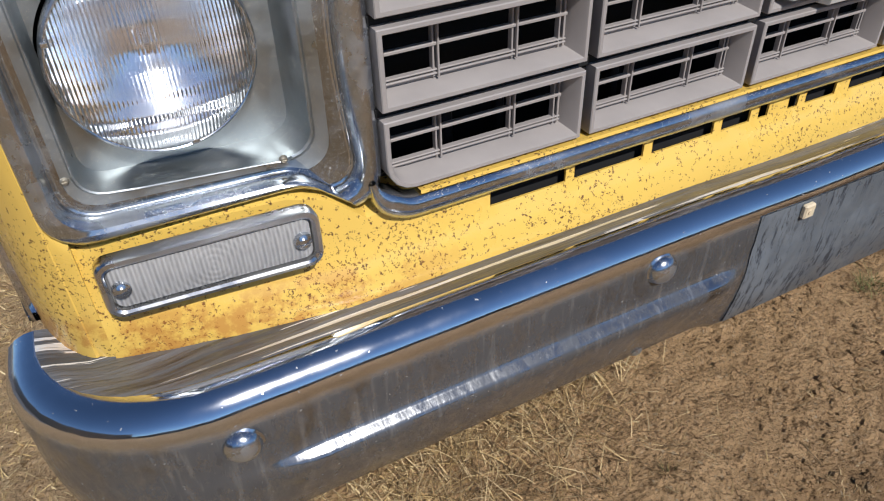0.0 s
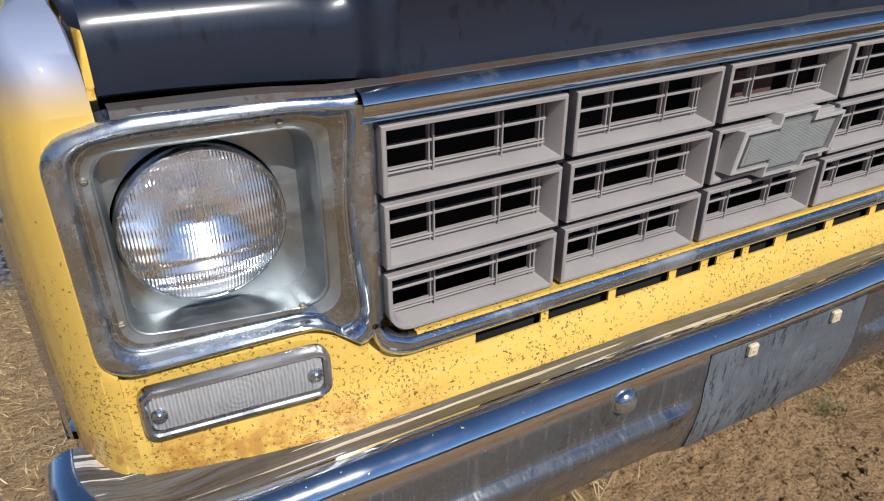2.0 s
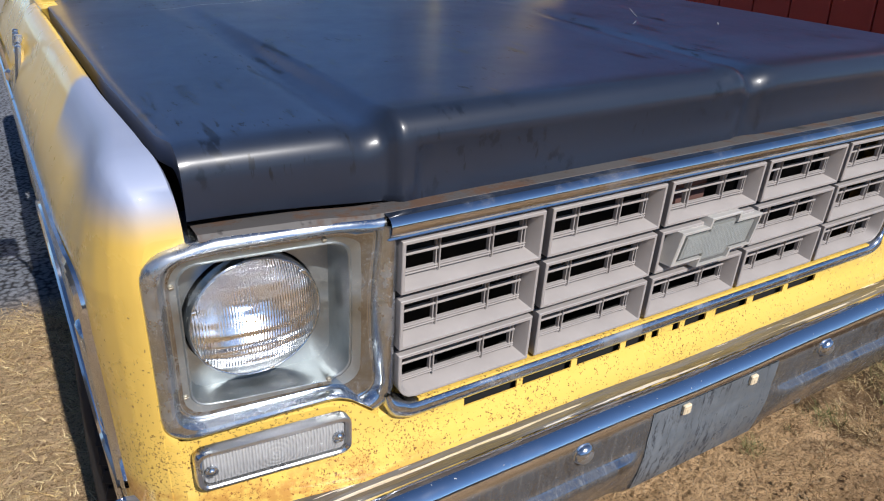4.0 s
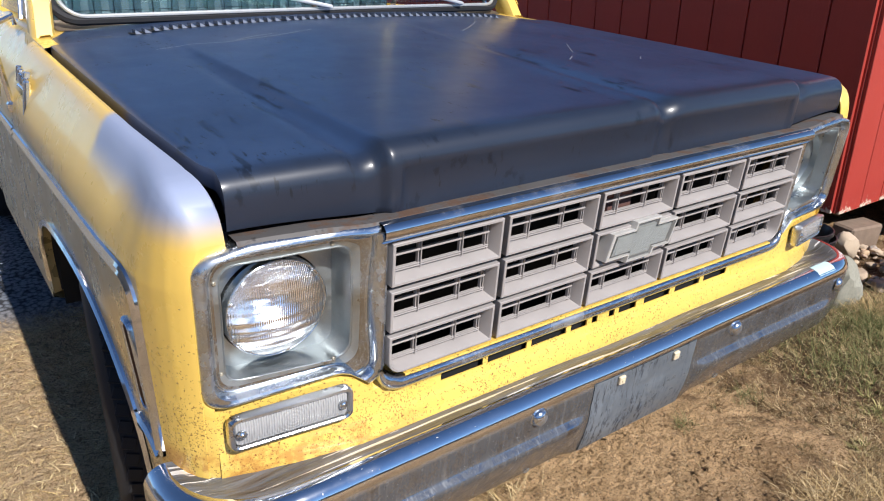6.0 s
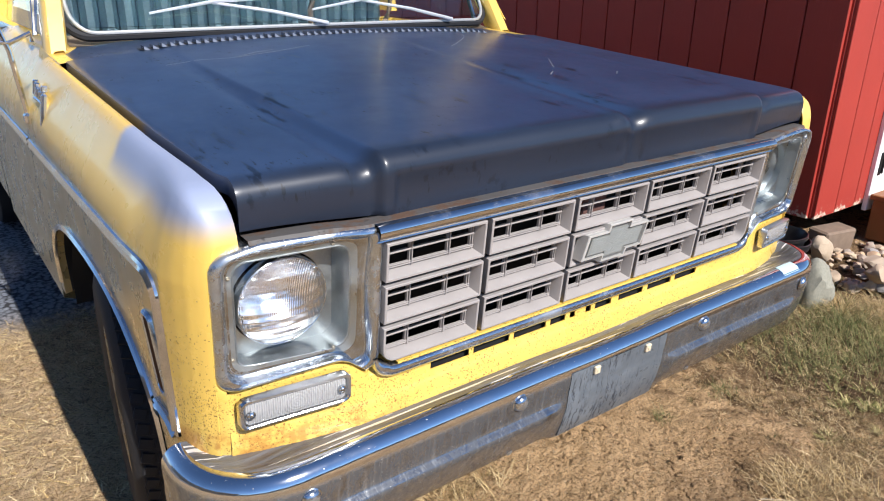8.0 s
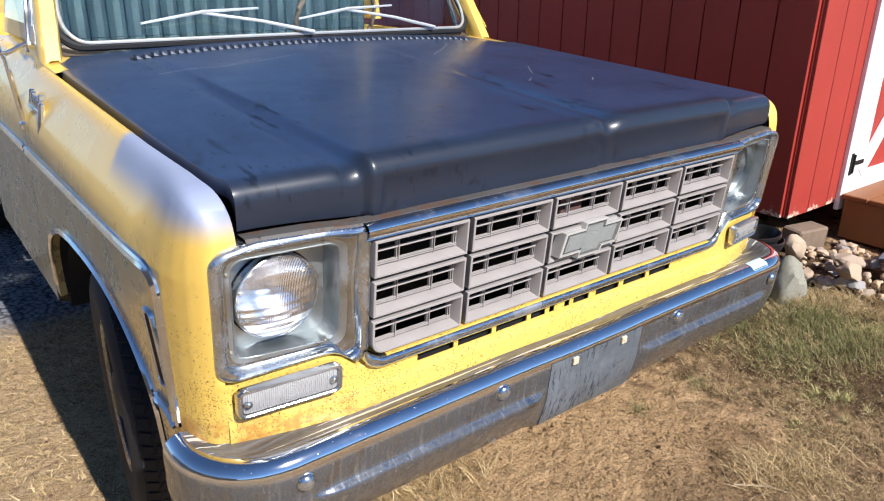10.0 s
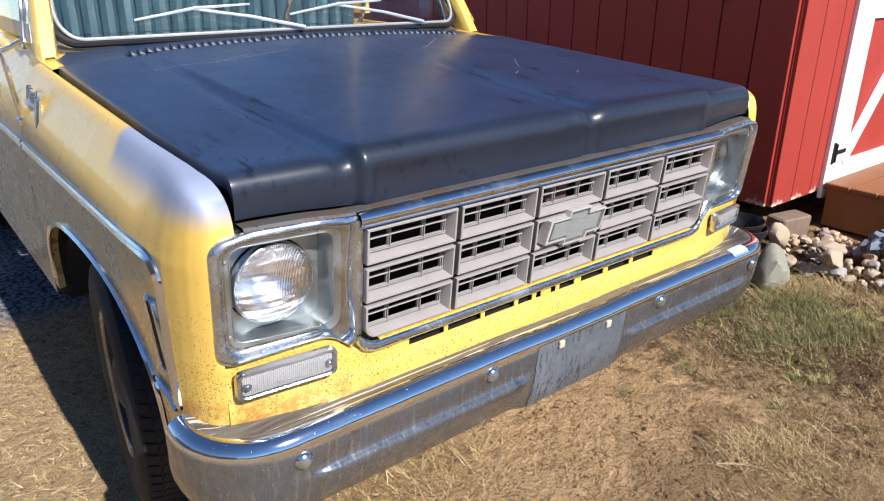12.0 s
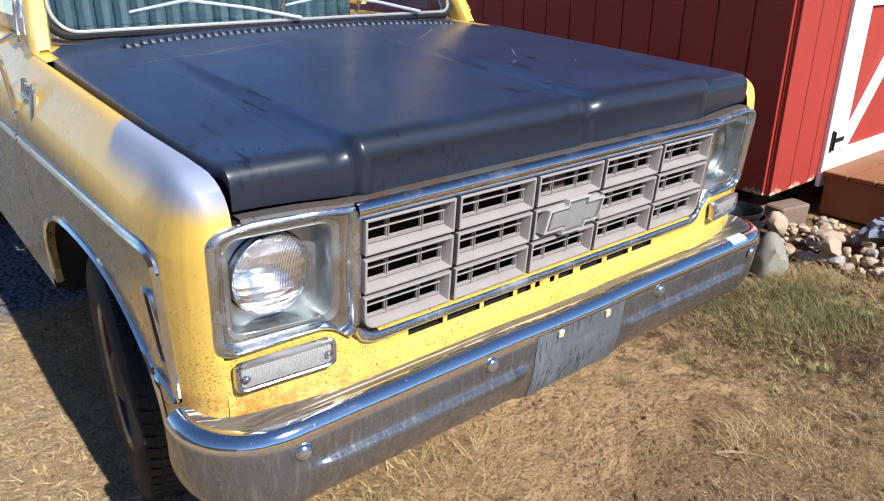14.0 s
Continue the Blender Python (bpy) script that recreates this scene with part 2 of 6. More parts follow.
def ribbed_plastic():
    """Clear ribbed plastic over grey: fine upright ribs and rings round the middle."""
    m = mat("signal_lens", (0.38, 0.38, 0.378), 0.14, 0, 0.25, 60, coat=0.5)
    n, l = m.node_tree.nodes, m.node_tree.links
    h = None
    for kind, scale, loc, weight in (("BANDS", 80, (0, 0, 0), 0.6), ("RINGS", 50, (0.7745, 0, -0.678), 0.30)):
        w = n.new("ShaderNodeTexWave")
        w.wave_type = kind
        if kind == "RINGS":
            w.rings_direction = "Y"
        w.inputs["Scale"].default_value = scale
        w.inputs["Distortion"].default_value = 0.5
        mp = n.new("ShaderNodeMapping")
        mp.inputs["Location"].default_value = loc
        l.new(n["tc"].outputs["Object"], mp.inputs["Vector"])
        l.new(mp.outputs["Vector"], w.inputs["Vector"])
        layer(m, math_of(m, "MULTIPLY", ramp_of(m, w.outputs["Fac"], 0.45, 0.0), 0.4 * weight), (0.16, 0.16, 0.16))
        v = math_of(m, "MULTIPLY", w.outputs["Fac"], weight)
        h = v if h is None else math_of(m, "ADD", h, v)
    bp = n.new("ShaderNodeBump")
    bp.inputs["Strength"].default_value, bp.inputs["Distance"].default_value = 0.9, 0.0015
    l.new(h, bp.inputs["Height"])
    l.new(bp.outputs["Normal"], n["Principled BSDF"].inputs["Normal"])
    return m


def streaked_top():
    """Dull silver bumper top with pale lines along it, painted as reflections."""
    m = mat("streaked_bumper_top", (0.15, 0.156, 0.167), 0.36, 0.15, 0.35, 9, rvary=0.08, spec=0.3)
    dull = ramp_of(m, noise_of(m, 9.0, 5, 0.6, (0.4, 3.0, 1)).outputs["Fac"], 0.46, 0.62, True)
    layer(m, math_of(m, "MULTIPLY", dull, 0.7), (0.10, 0.105, 0.115), 0.35, 0.6)
    for sc, st, lo, hi in ((13.0, (0.13, 5.0, 1), 0.610, 0.618), (26.0, (0.16, 3.0, 1), 0.650, 0.658)):
        layer(m, ramp_of(m, noise_of(m, sc, 3, 0.5, st).outputs["Fac"], lo, hi, True), (0.80, 0.80, 0.79), 0.4, 0.4)
    n, l = m.node_tree.nodes, m.node_tree.links
    bp = n.new("ShaderNodeBump")
    bp.inputs["Strength"].default_value, bp.inputs["Distance"].default_value = 0.8, 0.02
    l.new(noise_of(m, 11.0, 4, 0.55, (0.30, 2.2, 1)).outputs["Fac"], bp.inputs["Height"])
    l.new(bp.outputs["Normal"], n["Principled BSDF"].inputs["Normal"])
    return m


def barn_red():
    m = mat("barn_red_siding", (0.33, 0.032, 0.020), 0.6, 0, 0.18, 4.0, 0.25, 40)
    n, l = m.node_tree.nodes, m.node_tree.links
    g = ramp_of(m, noise_of(m, 40.0, 6, 0.65, (3, 3, 0.12)).outputs["Fac"], 0.45, 0.8, True)
    layer(m, math_of(m, "MULTIPLY", g, 0.3), (0.40, 0.055, 0.036), 0.75)
    sep = n.new("ShaderNodeSeparateXYZ")
    l.new(n["tc"].outputs["Object"], sep.inputs[0])
    chip = math_of(m, "MULTIPLY", ramp_of(m, sep.outputs["Z"], 0.07, 0.0, True), ramp_of(m, noise_of(m, 30, 6, 0.7).outputs["Fac"], 0.52, 0.58))
    layer(m, chip, (0.62, 0.52, 0.40), 0.9)
    return m


def soil():
    m = mat("dry_soil", (0.66, 0.43, 0.228), 0.95, 0, 0.2, 3.0, spec=0.15)
    n, l = m.node_tree.nodes, m.node_tree.links
    layer(m, ramp_of(m, noise_of(m, 2.3, 6, 0.65).outputs["Fac"], 0.50, 0.70, True), (0.50, 0.315, 0.158))
    left = n.new("ShaderNodeSeparateXYZ")
    l.new(n["tc"].outputs["Object"], left.inputs[0])
    pale = math_of(m, "ADD", left.outputs["X"], math_of(m, "MULTIPLY", noise_of(m, 1.8, 5, 0.65).outputs["Fac"], 0.8))
    layer(m, math_of(m, "MULTIPLY", ramp_of(m, pale, -0.3, -0.75, True), 0.8), (0.60, 0.43, 0.255))
    # dark humus under the grass, darkened further for shade between blades
    turf = math_of(m, "SUBTRACT", left.outputs["X"], math_of(m, "MULTIPLY", noise_of(m, 2.4, 6, 0.7).outputs["Fac"], 0.9))
    layer(m, math_of(m, "MULTIPLY", math_of(m, "MULTIPLY", math_of(m, "MULTIPLY", ramp_of(m, turf, 0.50, 0.80, True), ramp_of(m, math_of(m, "SUBTRACT", left.outputs["Y"], noise_of(m, 1.7, 4).outputs["Fac"]), -2.6, -1.5, True)), ramp_of(m, left.outputs["X"], 3.2, 2.5, True)), 0.92), (0.075, 0.044, 0.022))
    hollow = ramp_of(m, noise_of(m, 5.5, 6, 0.7).outputs["Fac"], 0.50, 0.60, True)
    layer(m, math_of(m, "MULTIPLY", math_of(m, "MULTIPLY", hollow, ramp_of(m, turf, 0.22, 0.45, True)), 0.85), (0.085, 0.046, 0.022))
    # loose, darker soil that was dug over before the bumper
    mp = n.new("ShaderNodeMapping")
    mp.inputs["Location"].default_value, mp.inputs["Scale"].default_value = (-0.36, 0.52, 0), (0.8, 1.15, 0)
    l.new(n["tc"].outputs["Object"], mp.inputs["Vector"])
    ln = n.new("ShaderNodeVectorMath")
    ln.operation = "LENGTH"
    l.new(mp.outputs["Vector"], ln.inputs[0])
    rim = math_of(m, "ADD", ln.outputs["Value"], math_of(m, "MULTIPLY", noise_of(m, 6.0, 5, 0.7).outputs["Fac"], 0.6))
    layer(m, math_of(m, "MULTIPLY", ramp_of(m, rim, 0.92, 0.6, True), 0.55), (0.12, 0.070, 0.036))
    # dark flecks colour in the small shadows of crumbs and holes
    layer(m, ramp_of(m, noise_of(m, 38.0, 8, 0.75).outputs["Fac"], 0.53, 0.64, True), (0.27, 0.168, 0.086))
    layer(m, ramp_of(m, noise_of(m, 150.0, 6, 0.8).outputs["Fac"], 0.53, 0.60, True), (0.18, 0.11, 0.056))
    layer(m, ramp_of(m, noise_of(m, 120.0, 5, 0.7).outputs["Fac"], 0.58, 0.66, True), (0.60, 0.46, 0.30))
    sep = n.new("ShaderNodeSeparateXYZ")
    l.new(n["tc"].outputs["Object"], sep.inputs[0])
    grav = math_of(m, "MULTIPLY", ramp_of(m, sep.outputs["Y"], 2.0, 2.4, True), ramp_of(m, sep.outputs["X"], 1.5, 0.8, True))
    vor = n.new("ShaderNodeTexVoronoi")
    vor.inputs["Scale"].default_value = 45
    l.new(n["tc"].outputs["Object"], vor.inputs["Vector"])
    layer(m, grav, (0.30, 0.32, 0.36), 0.9)
    layer(m, math_of(m, "MULTIPLY", grav, ramp_of(m, vor.outputs["Distance"], 0.35, 0.75)), (0.06, 0.06, 0.065), 0.9)
    bp = n.new("ShaderNodeBump")
    bp.inputs["Strength"].default_value, bp.inputs["Distance"].default_value = 1.0, 0.040
    h = math_of(m, "ADD", math_of(m, "MULTIPLY", noise_of(m, 45.0, 8, 0.72).outputs["Fac"], 1.0), math_of(m, "MULTIPLY", noise_of(m, 9.0, 5).outputs["Fac"], 1.2))
    l.new(h, bp.inputs["Height"])
    l.new(bp.outputs["Normal"], n["Principled BSDF"].inputs["Normal"])
    return m


def island_colour(name, ramp, rough=0.8, translucent=False):
    """A colour for each separate blade or stone of one mesh."""
    m = mat(name, ramp[0], rough, spec=0.25)
    n, l = m.node_tree.nodes, m.node_tree.links
    g = n.new("ShaderNodeNewGeometry")
    r = n.new("ShaderNodeValToRGB")
    r.color_ramp.elements[0].color = (*ramp[0], 1)
    r.color_ramp.elements[1].color = (*ramp[-1], 1)
    for i, c in enumerate(ramp[1:-1], 1):
        e = r.color_ramp.elements.new(i / (len(ramp) - 1))
        e.color = (*c, 1)
    l.new(g.outputs["Random Per Island"], r.inputs["Fac"])
    l.new(r.outputs["Color"], n["Principled BSDF"].inputs["Base Color"])
    return m


def stone_mat():
    m = mat("field_stone", (0.46, 0.40, 0.33), 0.85, 0, 0.3, 14.0, 0.6, 60)
    n, l = m.node_tree.nodes, m.node_tree.links
    o = n.new("ShaderNodeObjectInfo")
    r = n.new("ShaderNodeValToRGB")
    r.color_ramp.elements[0].color, r.color_ramp.elements[1].color = (0.50, 0.34, 0.20, 1), (0.34, 0.32, 0.30, 1)
    for p, c in ((0.35, (0.52, 0.41, 0.29, 1)), (0.7, (0.40, 0.30, 0.21, 1))):
        r.color_ramp.elements.new(p).color = c
    l.new(o.outputs["Random"], r.inputs["Fac"])
    mx = n.new("ShaderNodeMixRGB")
    mx.blend_type, mx.inputs[0].default_value = "MULTIPLY", 0.7
    l.new(r.outputs["Color"], mx.inputs[1])
    cr = n.new("ShaderNodeMapRange")
    cr.inputs["To Min"].default_value, cr.inputs["To Max"].default_value = 0.6, 1.35
    l.new(noise_of(m, 25, 6, 0.7).outputs["Fac"], cr.inputs["Value"])
    l.new(cr.outputs["Result"], mx.inputs[2])
    l.new(mx.outputs[0], n["Principled BSDF"].inputs["Base Color"])
    return m


YELLOW, FENDER = yellow_paint(), fender_paint()
GOLD = mat("dull_gold_paint", (0.58, 0.45, 0.20), 0.30, 0.45, 0.22, 5, 0.02, 200, coat=0.3, rvary=0.10)
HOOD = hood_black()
CHROME_B, PLATE, BUMPER_TOP = bumper_chrome(), plate_metal(), streaked_top()
CHROME = chrome("bright_trim", 0.10, 0.3, (0.64, 0.64, 0.66))
CHROME_P = chrome("pitted_chrome", 0.22, 0.6, (0.53, 0.565, 0.61), 0.22)
SATIN_B = chrome("satin_surround", 0.30, 0.4, (0.60, 0.60, 0.60))
DULL = chrome("dull_dark_chrome", 0.20, 0.5, (0.36, 0.375, 0.39), 0.35)
WIPER = mat("silver_wiper_metal", (0.72, 0.73, 0.75), 0.35, 0.6, 0.1, 40)
WHEEL_CHROME = chrome("worn_wheel_chrome", 0.24, 0.5, (0.15, 0.16, 0.18))
SATIN = chrome("oxidised_aluminium", 0.40, 0.45, (0.39, 0.42, 0.43), 0.22)
HEADER = rusty_metal()
GRILLE = mat("grey_grille_plastic", (0.302, 0.276, 0.262), 0.48, 0, 0.20, 12, 0.06, 250, rvary=0.1)
EMBLEM = mat("worn_emblem", (0.29, 0.30, 0.285), 0.4, 0.3, 0.15, 40, 0.1, 300)
# near black, also used where gaps and openings are only unlit
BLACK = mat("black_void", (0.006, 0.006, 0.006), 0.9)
RUBBER = mat("tyre_rubber", (0.009, 0.009, 0.011), 0.75, 0, 0.3, 20, 0.2, 150)
STEEL = mat("dark_steel", (0.03, 0.03, 0.034), 0.6, 0.6, 0.3, 20)
SCREW = mat("dull_screw", (0.33, 0.30, 0.24), 0.45, 0.8, 0.2, 80)
MIRROR = mat("reflector_silver", (0.84, 0.87, 0.93), 0.22, 1.0)
LENS_H = glass("headlamp_glass", (1, 1, 1), 0.10, (("BANDS", "X", 92, (0, 0, 0), 0.22), ("BANDS", "Z", 17, (0, 0, 0.3), 0.5), ("BANDS", "DIAGONAL", 9, (0.1, 0, 0), 0.3)))
LENS_T = ribbed_plastic()
SCRATCH = mat("scratched_paint", (0.21, 0.22, 0.24), 0.6, 0, 0.3, 60)
PANE = glass("window_glass", (0.93, 0.97, 0.96))
AMBER = mat("dark_amber_lens", (0.060, 0.024, 0.012), 0.6, 0, 0.3, 40, spec=0.05)
RUSTBOX = mat("rusty_bracket", (0.11, 0.052, 0.042), 0.8, 0, 0.4, 30)
SEAT = mat("blue_vinyl", (0.016, 0.035, 0.046), 0.45, 0, 0.15, 10)
DASH = mat("tan_dash", (0.10, 0.075, 0.05), 0.6, 0, 0.2, 8)
RED = barn_red()
WHITE = mat("white_trim_paint", (0.80, 0.79, 0.78), 0.5, 0, 0.05, 6, 0.1, 60)
BROWN = mat("brown_deck_stain", (0.23, 0.09, 0.028), 0.5, 0, 0.2, 5, 0.15, 50)
LICHEN = mat("lichen_stone", (0.25, 0.24, 0.19), 0.9, 0, 0.4, 9, 0.6, 50)
CONCRETE = mat("concrete", (0.40, 0.36, 0.31), 0.9, 0, 0.2, 12, 0.6, 70)
PLASTIC = mat("black_plastic", (0.012, 0.012, 0.013), 0.35, 0, 0.2, 10)
DENIM = mat("faded_blue_cloth", (0.17, 0.20, 0.25), 0.9, 0, 0.3, 25, 0.4, 200)
STICKER = mat("pale_teal_sticker", (0.45, 0.62, 0.62), 0.5, 0, 0.1, 40)
SOIL, STONE = soil(), stone_mat()

# ---- mesh helpers ----
RAKE = 0.096


def rake(x, y, z):
    """The truck's nose leans: its lower parts stand further back than the grille's top edge."""
    return (x, y + RAKE * (0.9465 - z) * (1 - smooth01((y - 0.10) / 0.25)), z)


class Geo:
    """Collects vertices and faces for one mesh."""

    def __init__(self):
        self.v, self.f, self.m = [], [], []

    def add(self, vs, fs, mi=0):
        k = len(self.v)
        self.v += [tuple(p) for p in vs]
        self.f += [[i + k for i in f] for f in fs]
        self.m += [mi] * len(fs)
        return self

    def loft(self, rings, closed=False, cap=False, mi=0, skip=None):
        n = len(rings[0])
        fs = []
        for i in range(len(rings) - 1):
            for j in range(n if closed else n - 1):
                if skip and skip(i, j):
                    continue
                a, b = i * n + j, i * n + (j + 1) % n
                fs.append((a, b, b + n, a + n))
        if cap:
            fs.append(list(range(n))[::-1])
            fs.append([(len(rings) - 1) * n + j for j in range(n)])
        return self.add([p for r in rings for p in r], fs, mi)

    def box(self, lo, hi, c=0.0015, mi=0, m=None):
        """A box with chamfered edges."""
        c = min(c, *[(b - a) * 0.45 for a, b in zip(lo, hi)])
        idx, vs = {}, []
        for sx in (0, 1):
            for sy in (0, 1):
                for sz in (0, 1):
                    s = (sx, sy, sz)
                    for ax in range(3):
                        p = []
                        for k in range(3):
                            e = (lo, hi)[s[k]][k]
                            p.append(e if k == ax else e + (c if s[k] == 0 else -c))
                        idx[s, ax] = len(vs)
                        vs.append(Vector(p))
        fs = []
        for ax in range(3):
            a, b = (ax + 1) % 3, (ax + 2) % 3
            for s in (0, 1):
                q = []
                for u, w in ((0, 0), (1, 0), (1, 1), (0, 1)):
                    t = [0, 0, 0]
                    t[ax], t[a], t[b] = s, u, w
                    q.append(idx[tuple(t), ax])
                fs.append(q if s else q[::-1])
            for u in (0, 1):
                for w in (0, 1):
                    t0, t1 = [0, 0, 0], [0, 0, 0]
                    t0[a], t0[b], t1[a], t1[b], t1[ax] = u, w, u, w, 1
                    t0, t1 = tuple(t0), tuple(t1)
                    q = [idx[t0, a], idx[t1, a], idx[t1, b], idx[t0, b]]
                    fs.append(q if u != w else q[::-1])
        for s in [(x, y, z) for x in (0, 1) for y in (0, 1) for z in (0, 1)]:
            q = [idx[s, 0], idx[s, 1], idx[s, 2]]
            fs.append(q if sum(s) % 2 else q[::-1])
        if m:
            vs = [m @ p for p in vs]
        return self.add(vs, fs, mi)

    def tube(self, pts, r, n=8, mi=0, cap=True):
        rings = []
        pts = [Vector(p) for p in pts]
        for i, p in enumerate(pts):
            d = (pts[min(i + 1, len(pts) - 1)] - pts[max(i - 1, 0)]).normalized()
            u = d.cross(Vector((0.13, 0.21, 1)) if abs(d.z) < 0.9 else Vector((1, 0.1, 0))).normalized()
            w = d.cross(u)
            rr = r[i] if isinstance(r, (list, tuple)) else r
            rings.append([p + (u * math.cos(a) + w * math.sin(a)) * rr for a in [2 * math.pi * k / n for k in range(n)]])
        return self.loft(rings, True, cap, mi)

    def revolve(self, prof, origin, axis, n=48, mi=0, cap=False):
        """prof: (radius, distance along axis)."""
        o, ax = Vector(origin), Vector(axis).normalized()
        u = ax.orthogonal().normalized()
        w = ax.cross(u)
        rings = [[o + ax * h + (u * math.cos(a) + w * math.sin(a)) * r for a in [2 * math.pi * k / n for k in range(n)]] for r, h in prof]
        return self.loft(rings, True, cap, mi)

    def mirror(self):
        self.v = [(-x, y, z) for x, y, z in self.v]
        self.f = [f[::-1] for f in self.f]
        return self

    def mesh(self, name, *mats, smooth=35):
        me = bpy.data.meshes.new(name)
        me.from_pydata(self.v, [], self.f)
        for k in mats:
            me.materials.append(k)
        if len(mats) > 1:
            me.polygons.foreach_set("material_index", self.m)
        if smooth:
            me.shade_smooth()
            me.set_sharp_from_angle(angle=radians(smooth))
        me.update()
        return me


def thing(name, label, category, group="", kind="", at=(0, 0, 0)):
    e = new(name)
    e.empty_display_size = 0.1
    e.location = at
    return tagged(e, label, category, group, kind)


def part(name, geo, material, parent, label="", smooth=35):
    mats = material if isinstance(material, (list, tuple)) else (material,)
    if isinstance(geo, bpy.types.Mesh):
        me = geo
    else:
        root = parent
        while root.parent:
            root = root.parent
        if root.name == "pickup_truck":
            geo.v = [rake(*p) for p in geo.v]
        me = geo.mesh(name, *mats, smooth=smooth)
    ob = new(name, me)
    ob.parent = parent
    if label:
        ob["label"] = label
    return ob


def on_nose(ob, x, y, z, turn=0.0):
    """Sets a small part on the leaning nose."""
    ob.location, ob.rotation_euler = rake(x, y, z), (math.atan(RAKE), 0, turn)
    return ob


def cab(geo):
    """The cab was drawn further back and lower than it stands."""
    geo.v = [(x, y - 0.24, z + 0.112) for x, y, z in geo.v]
    return geo


def table(x, rows):
    """Smooth interpolation in rows of (x, value)."""
    if x <= rows[0][0]:
        return rows[0][1]
    for (a, p), (b, q) in zip(rows, rows[1:]):
        if x <= b:
            t = (x - a) / (b - a)
            return p + (q - p) * t
    return rows[-1][1]


def smooth01(t):
    t = min(1, max(0, t))
    return t * t * (3 - 2 * t)


def span(a, b, n):
    return [a + (b - a) * i / (n - 1) for i in range(n)]

# ---- the pickup ----
truck = thing("pickup_truck", "weathered yellow pickup truck with black primer hood parked on dirt", "truck")

# -- bumper --
def bumper_path(n=150):
    pts = []
    s = span(-1, 1, n)
    xs, r, back = 0.80, 0.085, 0.030
    total = xs + r * math.pi / 2 + back
    for k in s:
        d = abs(k) * total
        sg = -1 if k < 0 else 1
        if d <= xs:
            p, nn = (sg * d, 0.0), (0.0, -1.0)
        elif d <= xs + r * math.pi / 2:
            a = (d - xs) / r
            p, nn = (sg * (xs + r * math.sin(a)), r - r * math.cos(a)), (sg * math.sin(a), -math.cos(a))
        else:
            p, nn = (sg * (xs + r), r + d - xs - r * math.pi / 2), (float(sg), 0.0)
        pts.append((p, nn))
    return pts


def bumper_profile(x):
    c = smooth01((0.215 - abs(x)) / 0.05)
    rid = (1 - c) * (1 - smooth01((abs(x) - 0.73) / 0.09))
    e = smooth01((abs(x) - 0.80) / 0.08)
    top = 0.6025 - 0.004 * smooth01((0.25 - abs(x)) / 0.2) - 0.008 * e
    lowz = 0.390 - 0.014 * c + 0.012 * e
    return [(-0.035, top - 0.045), (-0.030, top - 0.0225), (-0.010, top - 0.0165), (0.030, top - 0.013), (0.046, top - 0.0075), (0.057, top - 0.0025), (0.067, top), (0.077, top - 0.0008), (0.0865, top - 0.0045),
            (0.0945, top - 0.0110), (0.1005, top - 0.0195), (0.1035, top - 0.029), (0.1035, 0.535), (0.1025, 0.522), (0.1025, 0.512), (0.1028 + 0.001 * rid, 0.5055), (0.103 + 0.0045 * rid, 0.5015),
            (0.103 + 0.0100 * rid, 0.498), (0.103 + 0.0138 * rid, 0.4935), (0.103 + 0.0150 * rid, 0.488), (0.1025 + 0.0130 * rid, 0.476), (0.098 + 0.004 * rid, 0.44), (0.088, lowz + 0.014), (0.080, lowz + 0.003), (0.072, lowz), (0.062, lowz + 0.003), (0.058, lowz + 0.012)]


g = Geo()
rings = []
for (p, nn) in bumper_path():
    rings.append([(p[0] + nn[0] * o, p[1] + nn[1] * o, z) for o, z in bumper_profile(p[0])])
g.loft(rings)
m_per = len(rings[0]) - 1
g.m = [1 if k % m_per < 6 else 0 for k in range(len(g.f))]
bumper = part("bumper", g, (CHROME_B, BUMPER_TOP), truck, "chrome bumper with chips, road grime, painted reflections and a darkened face")
g = Geo()
g.loft([[(x + 0.012 * (0.56 - z), -o - 0.0014, z) for o, z in bumper_profile(x)[11:24]] for x in span(-0.168, 0.163, 26)])
part("plate_panel", g, PLATE, bumper, "scuffed bare plate panel")


def bolt_mesh(r, h):
    g = Geo()
    g.revolve([(r * math.cos(a), h * math.sin(a)) for a in span(0, math.pi / 2 - 0.02, 7)][::-1] + [(r * 1.12, -0.002)], (0, 0, 0), (0, -1, 0), 20)
    return g.mesh("bolt", CHROME_P)


BOLT, BOLT_S = bolt_mesh(0.0185, 0.013), bolt_mesh(0.011, 0.010)
for x, y, z, me in ((-0.318, -0.105, 0.553, BOLT), (0.318, -0.105, 0.553, BOLT), (-0.802, -0.104, 0.543, BOLT), (0.802, -0.104, 0.543, BOLT), (-0.315, -0.083, 0.410, BOLT_S), (0.315, -0.083, 0.410, BOLT_S)):
    b = part("bolt", me, CHROME, bumper)
    on_nose(b, x, y, z, 0 if abs(x) < 0.7 else radians(14 if x > 0 else -14))
g = Geo()
g.box((-0.009, -0.004, -0.010), (0.009, 0.004, 0.010), 0.002)
g.revolve([(0.0005, 0.0052), (0.0035, 0.005), (0.0035, 0.003)], (0, 0, 0), (0, -1, 0), 10)
CLIP = g.mesh("plate_clip", mat("yellowed_nylon", (0.62, 0.52, 0.36), 0.5, 0, 0.1, 60))
for x in (-0.089, 0.089):
    on_nose(part("plate_clip", CLIP, None, bumper, "yellowed nylon plate clip"), x, -0.108, 0.556)
g = Geo()
